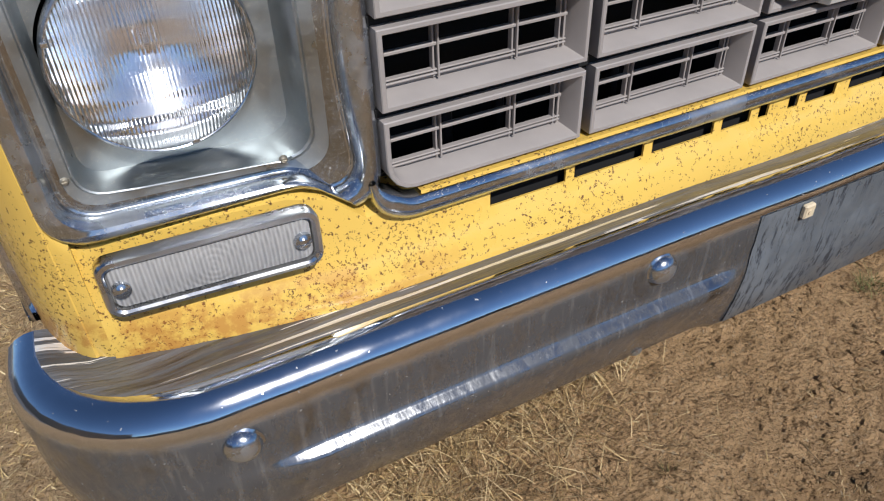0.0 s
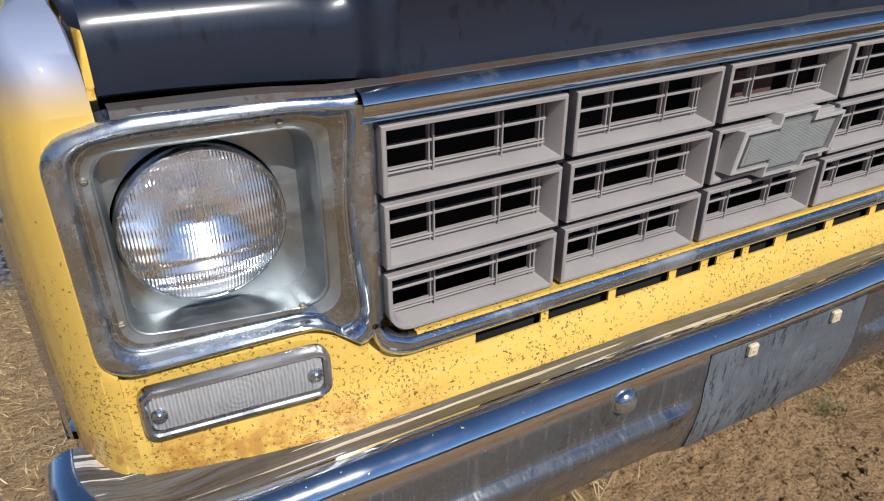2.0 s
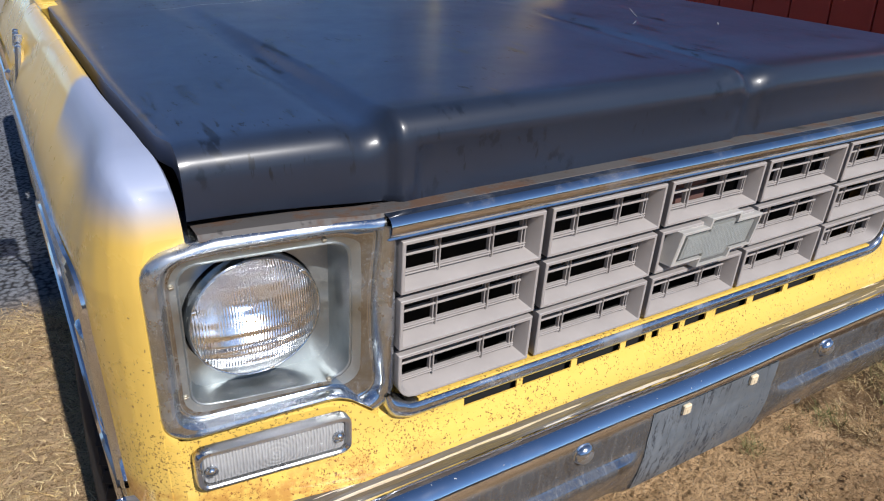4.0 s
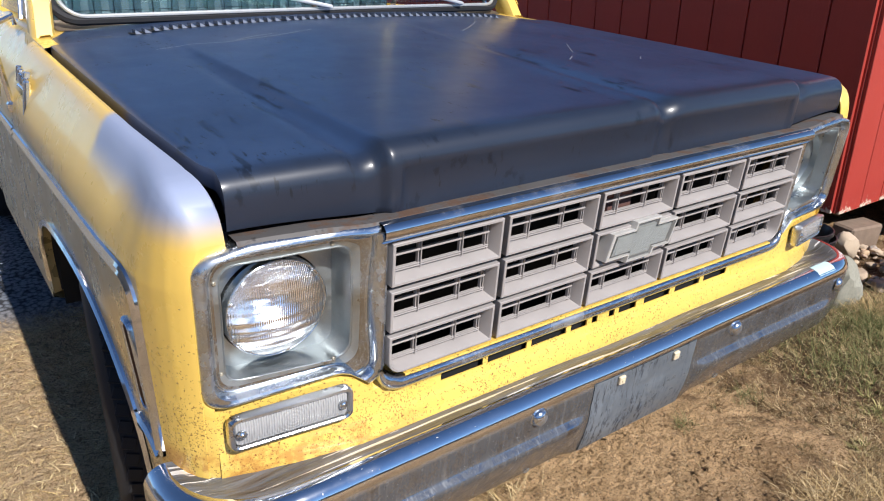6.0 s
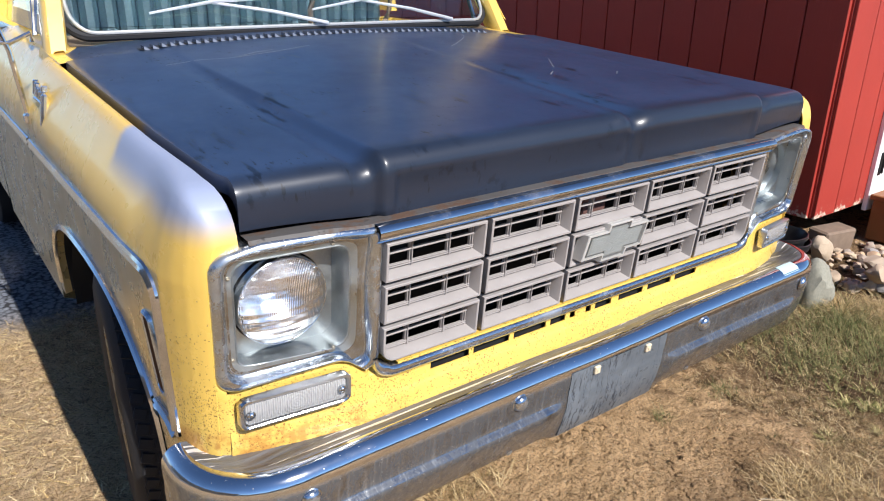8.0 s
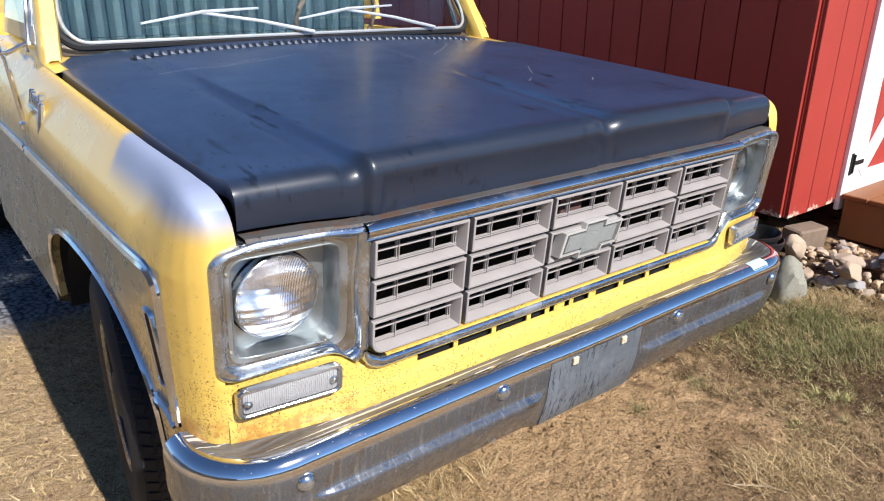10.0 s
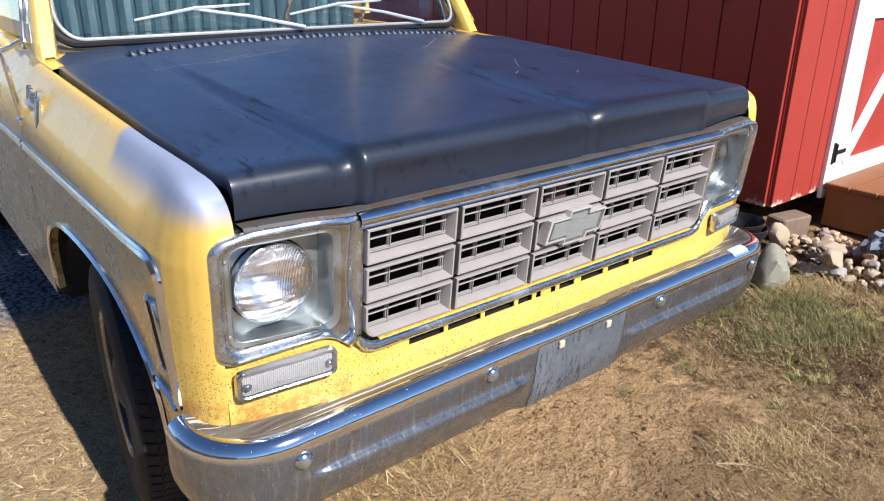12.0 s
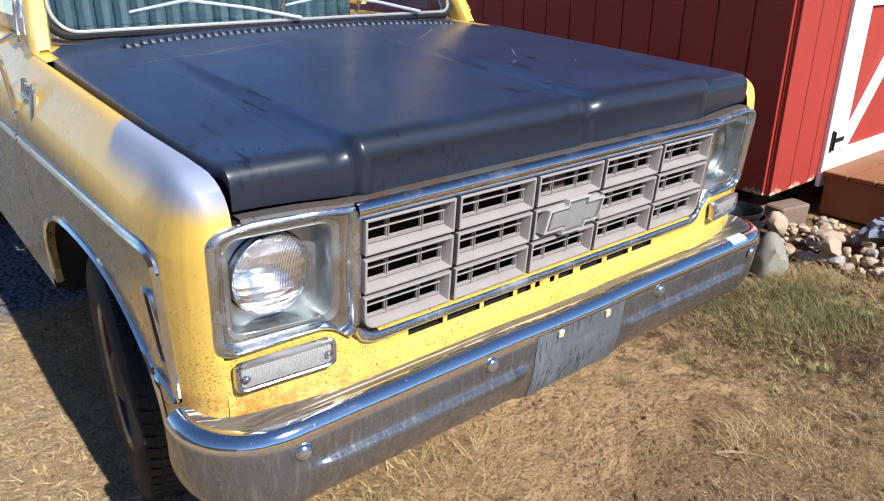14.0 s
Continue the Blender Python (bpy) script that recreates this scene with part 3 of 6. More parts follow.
g.loft([[(x, -0.01 - o, z) for o, z in ((0.052, 0.6035), (0.064, 0.6030), (0.076, 0.5990), (0.086, 0.590))] for x in span(0.70, 0.78, 5)])
part("sticker", g, STICKER, bumper, "peeling pale teal sticker")

# -- shape of the headlight bezels --
BC = (-0.762, 0.850)


def bezel_top(x):
    return 0.976 + 0.012 * smooth01((x + 0.885) / 0.07) - 0.005 * smooth01((x + 0.70) / 0.08)


def bezel_bottom(x):
    return 0.713 + 0.008 * (min(max((x + 0.865) / 0.165, 0), 1)) - 0.056 * smooth01((x + 0.680) / 0.080)


def bezel_y(x):
    return 0.024 - (x + 0.70) * 0.115


# -- lower valance with its air slots --
SLOTS = [(-0.481, -0.382), (-0.370, -0.270), (-0.257, -0.160), (-0.146, -0.098), (-0.083, -0.066), (-0.030, -0.012), (0.002, 0.059), (0.086, 0.177), (0.196, 0.290), (0.306, 0.397)]
SLOT_LO, SLOT_HI = 0.6410, 0.6590


def nose_y(x):
    return max(0.0, abs(x) - 0.66) * 0.19


xs = sorted(set([round(v, 4) for s in SLOTS for v in s] + [round(v, 4) for v in span(-0.884, 0.884, 48)]))
xs = [x for i, x in enumerate(xs) if i == 0 or x - xs[i - 1] > 0.003 or any(abs(x - v) < 1e-6 for s in SLOTS for v in s)]
g = Geo()
rings = []
for x in xs:
    out = smooth01((abs(x) - 0.60) / 0.03)
    hi = 0.688 + (bezel_bottom(max(-abs(x), -0.884)) + 0.004 - 0.688) * out
    y = nose_y(x) + 0.002
    fl = 1 - smooth01((abs(x) - 0.78) / 0.09)
    rings.append([(x, y + 0.045 + 0.03 * out, hi + 0.004), (x, y + 0.012 + 0.018 * out, hi + 0.002), (x, y + 0.004 + 0.003 * out, hi - 0.006 - 0.004 * out), (x, y + 0.001, SLOT_HI), (x, y, SLOT_LO), (x, y - 0.003 - 0.004 * fl, 0.625), (x, y - 0.006 - 0.017 * fl, 0.597), (x, y - 0.004 - 0.018 * fl, 0.570), (x, y + 0.02, 0.550)])
g.loft(rings, skip=lambda i, j: j == 3 and any(a - 1e-6 <= xs[i] and xs[i + 1] <= b + 1e-6 for a, b in SLOTS))
valance = part("valance", g, YELLOW, truck, "freckled yellow valance with rust stains")
for a, b in SLOTS:
    g = Geo()
    for z0, z1 in ((SLOT_LO, SLOT_LO), (SLOT_HI, SLOT_HI)):
        g.loft([[(a, 0.002, z0), (b, 0.002, z0)], [(a, 0.005, z0), (b, 0.005, z0)]])
    for x in (a, b):
        g.loft([[(x, 0.002, SLOT_LO), (x, 0.002, SLOT_HI)], [(x, 0.005, SLOT_LO), (x, 0.005, SLOT_HI)]])
    part("slot_edge", g, YELLOW, valance)
g = Geo()
g.box((-0.62, 0.10, 0.45), (0.62, 0.115, 0.98), 0.002)
part("radiator_support", g, BLACK, truck, "black radiator support")
part("air_baffle", Geo().box((-0.62, 0.03, 0.50), (0.62, 0.098, 0.60), 0.002), BLACK, truck, "black air baffle")
# added sheet blackens the slots, as shade inside them would
part("slot_shade", Geo().box((-0.60, 0.016, 0.57), (0.60, 0.028, 0.684), 0.002), BLACK, truck, "black sheet standing for the dark behind the slots")
g = Geo()
g.box((-0.050, 0.046, 0.874), (0.028, 0.052, 0.926), 0.003)
part("rusty_bracket", g, RUSTBOX, truck, "small rust-brown bracket behind the grille")
for x, z, w in ((-0.50, 0.72, 0.014), (-0.43, 0.735, 0.010), (-0.27, 0.73, 0.012), (-0.16, 0.83, 0.010), (0.2, 0.74, 0.012)):
    g = Geo().box((x, 0.075, z - 0.04), (x + w, 0.085, z + 0.02), 0.002)
    part("bracing", g, STEEL, truck, "dim grey bracing behind the grille")

# -- grille: five by three boxes --
CELL_W, CELL_H, PX, PZ = 0.229, 0.0778, 0.2415, 0.0871
CELL_TOP = 0.9465


def cell_geo(window=True, round_left=0, round_right=0):
    """One grille box, its front at y = 0, its centre at the origin."""
    w, h = CELL_W / 2, CELL_H / 2

    def ring(l, r, b, t, y, k=0.0):
        pts = []
        for cx, cz, a0, rad in ((l, b, 180, round_left), (r, b, 270, round_right), (r, t, 0, 0), (l, t, 90, 0)):
            rad = max(rad - k, 0.0006)
            sx, sz = (1 if cx < 0 else -1), (1 if cz == b else -1)
            for i in range(5):
                a = radians(a0 + 90 * i / 4)
                pts.append((cx + sx * rad + math.cos(a) * rad, y, cz + sz * rad + math.sin(a) * rad))
        return pts

    g = Geo()
    rings = [ring(-w, w, -h, h, 0.052), ring(-w, w, -h, h, 0.0012), ring(-w + 0.001, w - 0.001, -h + 0.001, h - 0.001, 0, 0.001),
             ring(-w + 0.0048, w - 0.0048, -h + 0.0048, h - 0.0048, 0, 0.005), ring(-w + 0.006, w - 0.006, -h + 0.006, h - 0.006, 0.002, 0.006),
             ring(-w + 0.009, w - 0.011, -h + 0.0105, h - 0.0075, 0.028, 0.010)]
    if window:
        rings += [ring(-w + 0.0115, w - 0.0135, -h + 0.013, h - 0.0095, 0.028, 0.012), ring(-w + 0.0118, w - 0.0138, -h + 0.0133, h - 0.0098, 0.0315, 0.012)]
    g.loft(rings, True)
    if window:
        l, r, b, t = -w + 0.011, w - 0.013, -h + 0.0125, h - 0.009
        zm = b + (t - b) * 0.58
        for z, half in ((zm, 0.0016), (b + 0.0036, 0.0010), (b + 0.0074, 0.0009)):
            g.box((l, 0.0225, z - half), (r, 0.030, z + half), 0.0005)
        for k in (0.275, 0.700):
            x = l + (r - l) * k
            g.box((x - 0.0034, 0.0235, b), (x - 0.0014, 0.031, t), 0.0005)
            g.box((x + 0.0006, 0.0205, b), (x + 0.0026, 0.029, t), 0.0005)
        for x in (r - 0.003, r - 0.0085):
            g.box((x - 0.0009, 0.023, b), (x + 0.0009, 0.031, t), 0.0004)
    else:
        g.loft([[(-w + 0.009, 0.028, -h + 0.0105), (w - 0.011, 0.028, -h + 0.0105)], [(-w + 0.009, 0.028, h - 0.0075), (w - 0.011, 0.028, h - 0.0075)]])
    return g


grille = part("grille", Geo().box((-0.606, 0.054, 0.684), (0.606, 0.060, 0.690), 0.001).box((-0.606, 0.054, 0.945), (0.606, 0.060, 0.951), 0.001), GRILLE, truck, "faded grey plastic grille of fifteen boxes")
# black strips put shade into the gaps between the boxes
g = Geo()
for c in range(4):
    g.box(((c - 1.5) * PX - 0.0068, 0.018, 0.690), ((c - 1.5) * PX + 0.0068, 0.053, 0.948), 0.0005)
for r in range(2):
    z = CELL_TOP - CELL_H - r * PZ - (PZ - CELL_H) / 2
    g.box((-0.600, 0.014, z - 0.0052), (0.600, 0.0175, z + 0.0052), 0.0005)
part("gap_shade", g, BLACK, grille, "black strips that stand for shade between the boxes")
CELL = cell_geo().mesh("grille_box", GRILLE)
CELL_BL, CELL_BR = cell_geo(True, 0.030, 0.0).mesh("grille_box", GRILLE), cell_geo(True, 0.0, 0.030).mesh("grille_box", GRILLE)
CELL_E = cell_geo(False).mesh("grille_box", GRILLE)
for r in range(3):
    for c in range(5):
        me = CELL_E if (r, c) == (1, 2) else CELL_BL if (r, c) == (2, 0) else CELL_BR if (r, c) == (2, 4) else CELL
        on_nose(part("grille_box", me, None, grille), (c - 2) * PX, 0, CELL_TOP - CELL_H / 2 - r * PZ)
# the emblem: a plain winged block with a ribbed face
EZ = CELL_TOP - CELL_H / 2 - PZ
arm = [(-0.104, -0.029), (-0.036, -0.029), (-0.040, -0.045), (0.040, -0.045), (0.046, -0.029), (0.096, -0.029), (0.112, 0.030), (0.050, 0.030), (0.053, 0.045), (-0.024, 0.045), (-0.028, 0.030), (-0.090, 0.030)]
arm = [(x + 0.010, z + 0.004) for x, z in arm]
g = Geo()
ins = [(-0.0965, -0.0245), (-0.0315, -0.0245), (-0.0355, -0.0405), (0.0355, -0.0405), (0.0415, -0.0245), (0.0920, -0.0245), (0.1055, 0.0255), (0.0445, 0.0255), (0.0475, 0.0405), (-0.0195, 0.0405), (-0.0235, 0.0255), (-0.0845, 0.0255)]
ins = [(x + 0.010, z + 0.004) for x, z in ins]
g.loft([[(x, 0.018, EZ + z) for x, z in arm], [(x, -0.012, EZ + z) for x, z in arm], [(0.010 + (x - 0.010) * 0.985, -0.014, EZ + 0.004 + (z - 0.004) * 0.97) for x, z in arm], [(x, -0.014, EZ + z) for x, z in ins], [(x, -0.008, EZ + z) for x, z in ins]], True)
emblem = part("emblem", g, mat("emblem_rim", (0.50, 0.485, 0.455), 0.32, 0.25, 0.2, 30), grille, "plain grey winged emblem block", smooth=20)
g = Geo()
face = [(0.010 + (x - 0.012) * 0.89, 0.004 + (z - 0.004) * 0.78) for x, z in ins]
g.add([(x, -0.0075, EZ + z) for x, z in ins], [list(range(12))])
part("emblem_border", g, mat("emblem_shadow_grey", (0.15, 0.15, 0.145), 0.5, 0.2, 0.3, 60), emblem, "dull dark border")
g = Geo()
g.loft([[(x, -0.007, EZ + z) for x, z in face], [(x, -0.0125, EZ + z) for x, z in face]], True)
g.add([(x, -0.0125, EZ + z) for x, z in face], [list(range(12))])
for z in span(-0.024, 0.032, 26):
    half = 0.028 if abs(z - 0.004) > 0.0185 else 0.080
    sh = 0.012 + z * 0.2
    g.box((-half + sh, -0.0133, EZ + z - 0.0007), (half + sh, -0.0118, EZ + z + 0.0007), 0.0003)
part("ribbed_face", g, EMBLEM, emblem)

# -- bright rails above and below the grille --
def rail(name, prof, x0, x1, n=24, m=CHROME):
    g = Geo()
    g.loft([[(x, y, z) for y, z in prof] for x in span(x0, x1, n)])
    return part(name, g, m, truck, "worn bright metal rail")


def arc(cy, cz, r, a0, a1, n=9):
    return [(cy + r * math.cos(radians(a)), cz + r * math.sin(radians(a))) for a in span(a0, a1, n)]


rail("upper_rail", [(0.05, 0.986), (0.012, 0.9855)] + arc(0.006, 0.9695, 0.0155, 90, 250) + [(-0.001, 0.953), (0.02, 0.950)], -0.618, 0.618)
path = [(-0.5675 + 0.0475 * math.cos(radians(a)), 0.722 + 0.0475 * math.sin(radians(a))) for a in span(192, 270, 12)]
path = path + [(x, 0.6745) for x in span(-0.55, 0.55, 24)] + [(-x, z) for x, z in path[::-1]]
g = Geo()
rings = []
for i, (x, z) in enumerate(path):
    p0, p1 = path[max(i - 1, 0)], path[min(i + 1, len(path) - 1)]
    d = Vector((p1[0] - p0[0], p1[1] - p0[1])).normalized()
    k = smooth01(min(i, len(path) - 1 - i) / 6)
    w, dep = 0.004 + 0.0095 * k, 0.006 + 0.008 * k
    ring = [(x + d.y * w * 1.05, 0.022, z - d.x * w * 1.05)]
    for a in span(-90, 90, 11):
        ca, sa = math.cos(radians(a)), math.sin(radians(a))
        ring.append((x - d.y * w * sa, 0.004 - dep * ca ** 0.8, z + d.x * w * sa))
    ring.append((x - d.y * w, 0.022, z + d.x * w))
    rings.append(ring)
g.loft(rings)
part("lower_rail", g, CHROME_P, truck, "worn bright metal rail turning up at its ends")
rail("grille_ledge", [(0.05, 0.6915), (-0.003, 0.6912), (-0.004, 0.6875)], -0.565, 0.565, 8, YELLOW)

# -- header strip under the hood lip --
g = Geo()
rings = []
for x in span(-0.835, 0.835, 60):
    yb = 0.014 + 0.030 * smooth01((abs(x) - 0.60) / 0.30)
    zt = 0.983 + 0.006 * smooth01((abs(x) - 0.62) / 0.1)
    rings.append([(x, yb - 0.006, zt - 0.004), (x, yb, zt + 0.003), (x, yb + 0.03, zt + 0.004), (x, yb + 0.10, zt - 0.012)])
g.loft(rings)
part("header_panel", g, HEADER, truck, "rusted header strip under the hood")

# -- headlight bezels --
def outline(left, right, top, bottom, rad):
    """Corner-rounded closed outline, as (x, z)."""
    pts = []
    rl_t, rl_b, rr_t, rr_b = rad
    for i in span(0, 90, 8):
        a = radians(180 - i)
        pts.append((left + rl_t + rl_t * math.cos(a), top(left + rl_t) - rl_t + rl_t * math.sin(a)))
    pts += [(x, top(x)) for x in span(left + rl_t + 0.004, right - rr_t - 0.004, 14)]
    for i in span(0, 90, 6):
        a = radians(90 - i)
        pts.append((right - rr_t + rr_t * math.cos(a), top(right - rr_t) - rr_t + rr_t * math.sin(a)))
    for i in span(0, 90, 6):
        a = radians(-i)
        pts.append((right - rr_b + rr_b * math.cos(a), bottom(right - rr_b) + rr_b + rr_b * math.sin(a)))
    pts += [(x, bottom(x)) for x in span(right - rr_b - 0.004, left + rl_b + 0.004, 20)]
    for i in span(0, 90, 8):
        a = radians(270 - i)
        pts.append((left + rl_b + rl_b * math.cos(a), bottom(left + rl_b) + rl_b + rl_b * math.sin(a)))
    return pts


def polar(pts, n=128):
    """Samples a star-shaped outline at even angles round BC."""
    out = []
    for k in range(n):
        a = 2 * math.pi * k / n
        d = (math.cos(a), math.sin(a))
        best = None
        for (x0, z0), (x1, z1) in zip(pts, pts[1:] + pts[:1]):
            ex, ez = x1 - x0, z1 - z0
            den = d[0] * ez - d[1] * ex
            if abs(den) < 1e-12:
                continue
            px, pz = x0 - BC[0], z0 - BC[1]
            t, s = (px * ez - pz * ex) / den, (px * d[1] - pz * d[0]) / den
            if t > 0 and -1e-6 <= s <= 1 + 1e-6 and (best is None or t > best):
                best = t
        out.append((BC[0] + d[0] * best, BC[1] + d[1] * best))
    return out


OUTER = polar(outline(-0.900, -0.600, bezel_top, bezel_bottom, (0.036, 0.034, 0.006, 0.032)))
WINDOW = polar(outline(-0.859, -0.660, lambda x: 0.952, lambda x: 0.757 - 0.04 * (x + 0.84), (0.022, 0.022, 0.024, 0.024)))
LAMP = (-0.7700, 0.068, 0.8580)
LS = 0.965


def between(f, dy, d=None):
    """A ring between the outer edge and the window: at share f, or d metres in from the edge."""
    out = []
    for (x0, z0), (x1, z1) in zip(OUTER, WINDOW):
        gap = math.hypot(x1 - x0, z1 - z0)
        k = f if d is None else d * min(1.0, gap * 0.62 / 0.036) / gap
        x, z = x0 + (x1 - x0) * k, z0 + (z1 - z0) * k
        deep = 0.22 * max(0.0, gap * f - 0.045) if d is None else 0.0
        out.append((x, bezel_y(x) + dy + deep, z))
    return out


def ring_lamp(r, y):
    return [(LAMP[0] + r * math.cos(2 * math.pi * k / 128), y, LAMP[2] + r * math.sin(2 * math.pi * k / 128)) for k in range(128)]


def bezel_frame_geo():
    g = Geo()
    rows = ((0.0, 0.045), (0.0, 0.002), (0.0008, -0.0025), (0.0035, -0.0065), (0.0090, -0.0100), (0.016, -0.0115), (0.0215, -0.0095), (0.026, -0.004), (0.029, 0.002), (0.0305, 0.0062), (0.0325, 0.0072), (0.034, 0.0052), (0.036, 0.0050))
    g.loft([between(0, dy, d) for d, dy in rows], True)
    return g


def bezel_ledge_geo():
    g = Geo()
    shrink = [[(BC[0] + (x - BC[0]) * k, max(y + d, 0) if d < 0.02 else y0, BC[1] + (z - BC[1]) * k) for x, y, z in between(1.0, 0)] for k, d, y0 in ((1.0, 0.015, 0), (0.985, 0.019, 0))]
    deep = [(BC[0] + (x - BC[0]) * 0.95, 0.080, BC[1] + (z - BC[1]) * 0.95) for x, y, z in between(1.0, 0)]
    g.loft([between(0, 0.0050, 0.036), between(0.72, 0.0065), between(0.90, 0.0070), between(0.94, 0.0045), between(0.97, 0.0050)] + shrink + [deep, ring_lamp(0.0875, 0.080), ring_lamp(0.0865, 0.11)], True)
    g.m = [1 if k < 128 else 0 for k in range(len(g.f))]
    return g


def screw_geo():
    g = Geo()
    g.revolve([(0.0005, 0.003), (0.0025, 0.0028), (0.0038, 0.0015), (0.0043, -0.001)], (0, 0, 0), (0, -1, 0), 12)
    g.box((-0.0027, -0.0034, -0.0005), (0.0027, -0.0028, 0.0005), 0.0002)
    return g


SCREW_ME = screw_geo().mesh("screw", SCREW)
SCREWS = ((-0.868, 0.930), (-0.868, 0.774), (-0.688, 0.750), (-0.690, 0.960))


def headlight_parts(side):
    def put(name, g, m, parent, label=""):
        if side > 0:
            g.mirror()
        return part(name, g, m, parent, label)

    frame_ob = put("headlight_bezel", bezel_frame_geo(), CHROME_P, truck, "pitted chrome headlight bezel")
    put("lamp_bucket", bezel_ledge_geo(), (SATIN, DULL), frame_ob, "oxidised aluminium bucket")
    if side > 0:
        g = Geo().revolve([(0.098, -0.028), (0.07, -0.034), (0.001, -0.036)], LAMP, (0, -1, 0), 48)
        put("bucket_floor", g, SATIN, frame_ob)
        for x, z in SCREWS:
            on_nose(part("screw", SCREW_ME, None, frame_ob), -x, bezel_y(x) + 0.007, z)
        return
    # black cone behind the lamp stands for the shade round its ring
    put("lamp_gap_shade", Geo().revolve([(0.097, -0.030), (0.05, -0.060), (0.001, -0.062)], LAMP, (0, -1, 0), 48), BLACK, frame_ob)
    for x, z in SCREWS:
        s = part("screw", SCREW_ME, None, frame_ob)
        on_nose(s, x, bezel_y(x) + 0.007, z)
    g = Geo()
    g.revolve([(r * LS, h) for r, h in ((0.0835, 0.0115), (0.0850, 0.0125), (0.0868, 0.0112), (0.0878, 0.006), (0.088, -0.006), (0.087, -0.02))], LAMP, (0, -1, 0), 96)
    for k in range(3):
        a = radians(40 + 120 * k)
        g.box((-0.004, -0.014, -0.0025), (0.004, -0.007, 0.0025), 0.001, 0, Matrix.Translation((LAMP[0] + 0.080 * math.cos(a), LAMP[1], LAMP[2] + 0.080 * math.sin(a))))
    lamp = put("headlamp", g, CHROME_P, truck, "round sealed-beam headlamp in a bright ring")
    g = Geo()
    g.revolve([(0.0003, 0.034)] + [(0.084 * LS * math.sin(a) / math.sin(1.15), 0.034 - 0.022 * (1 - math.cos(a)) / (1 - math.cos(1.15))) for a in [1.15 * i / 14 / math.sin(1.15) * math.sin(1.15) for i in range(1, 15)] if True], LAMP, (0, -1, 0), 96)
    lens = put("lens", g, LENS_H, lamp, "fluted clear glass lens")
    lens.visible_shadow = False
    g = Geo()
    g.revolve([(0.0842 * LS * math.sqrt(k), -0.055 + 0.062 * k) for k in span(0.0002, 1, 16)], LAMP, (0, -1, 0), 64)
    put("reflector", g, MIRROR, lamp, "silvered reflector bowl")
    g = Geo()
    g.revolve([(0.0005, 0.004), (0.010, 0.003), (0.011, -0.02), (0.006, -0.04)], (LAMP[0], LAMP[1] + 0.002, LAMP[2]), (0, -1, 0), 20)
    put("bulb_shield", g, CHROME, lamp)


for side in (-1, 1):
    headlight_parts(side)

# -- turn signals under the headlights --
TS = (-0.873, -0.676, 0.640, 0.703)


def rrect(x0, x1, z0, z1, r, n=6):
    pts = []
    for cx, cz, a0 in ((x1 - r, z0 + r, -90), (x1 - r, z1 - r, 0), (x0 + r, z1 - r, 90), (x0 + r, z0 + r, 180)):
        pts += [(cx + r * math.cos(radians(a0 + 90 * i / n)), cz + r * math.sin(radians(a0 + 90 * i / n))) for i in range(n + 1)]
    return pts


def signal_parts(side):
    def put(name, g, m, parent, label=""):
        if side > 0:
            g.mirror()
        return part(name, g, m, parent, label)

    x0, x1, z0, z1 = TS

    def rr(inset, dy, r):
        return [(x, nose_y(x) + dy - 0.010, z + (x - x0) * 0.07) for x, z in rrect(x0 + inset, x1 - inset, z0 + inset, z1 - inset, r)]

    g = Geo()
    g.loft([rr(0, 0.004, 0.014), rr(0.0, -0.010, 0.014), rr(0.0015, -0.0135, 0.0135), rr(0.005, -0.0145, 0.011), rr(0.0075, -0.0125, 0.009), rr(0.008, 0.012, 0.009)], True)
    body = put("turn_signal", g, SATIN_B, truck, "clear ribbed turn signal in a chrome surround")
    g = Geo()
    g.loft([rr(0.008, -0.006, 0.009), rr(0.010, -0.0095, 0.008), rr(0.020, -0.0115, 0.004), rr(0.0295, -0.0118, 0.001)], True, False)
    k = len(rr(0, 0, 0.01))
    g.add([g.v[i] for i in range(3 * k, 4 * k)], [list(range(k))])
    lens = put("signal_lens", g, LENS_T, body, "clear ribbed plastic lens")
    g = Geo()
    g.loft([[(x, nose_y(x) - 0.0065, z + (x - x0) * 0.07) for x in span(x0 + 0.007, x1 - 0.007, 6)] for z in (z0 + 0.007, z1 - 0.007)])
    put("backing", g, mat("grey_backing", (0.25, 0.25, 0.25), 0.6, 0.0, 0.1, 40), body)
    for x in (x0 + 0.018, x1 - 0.018):
        g = Geo()
        g.revolve([(0.0005, 0.0075), (0.0038, 0.007), (0.0055, 0.0055), (0.0080, 0.0045), (0.0090, 0.0)], (x, nose_y(x) - 0.021, (z0 + z1) / 2 + (x - x0) * 0.07), (0, -1, 0), 16)
        put("lens_screw", g, CHROME_P, body)


for side in (-1, 1):
    signal_parts(side)

# -- hood --
HOOD_END = 1.185


def hood_half(y):
    return table(y, ((0.05, 0.840), (0.15, 0.849), (0.4, 0.857), (1.42, 0.858)))


def hood_front(x):
    a = abs(x)
    groove = 0.010 * math.exp(-((x - 0.085) / 0.022) ** 2) * smooth01((x - 0.045) / 0.02)
    return 0.036 + 0.015 * smooth01((a - 0.578) / 0.022) + 0.010 * smooth01((a - 0.60) / 0.24) + groove


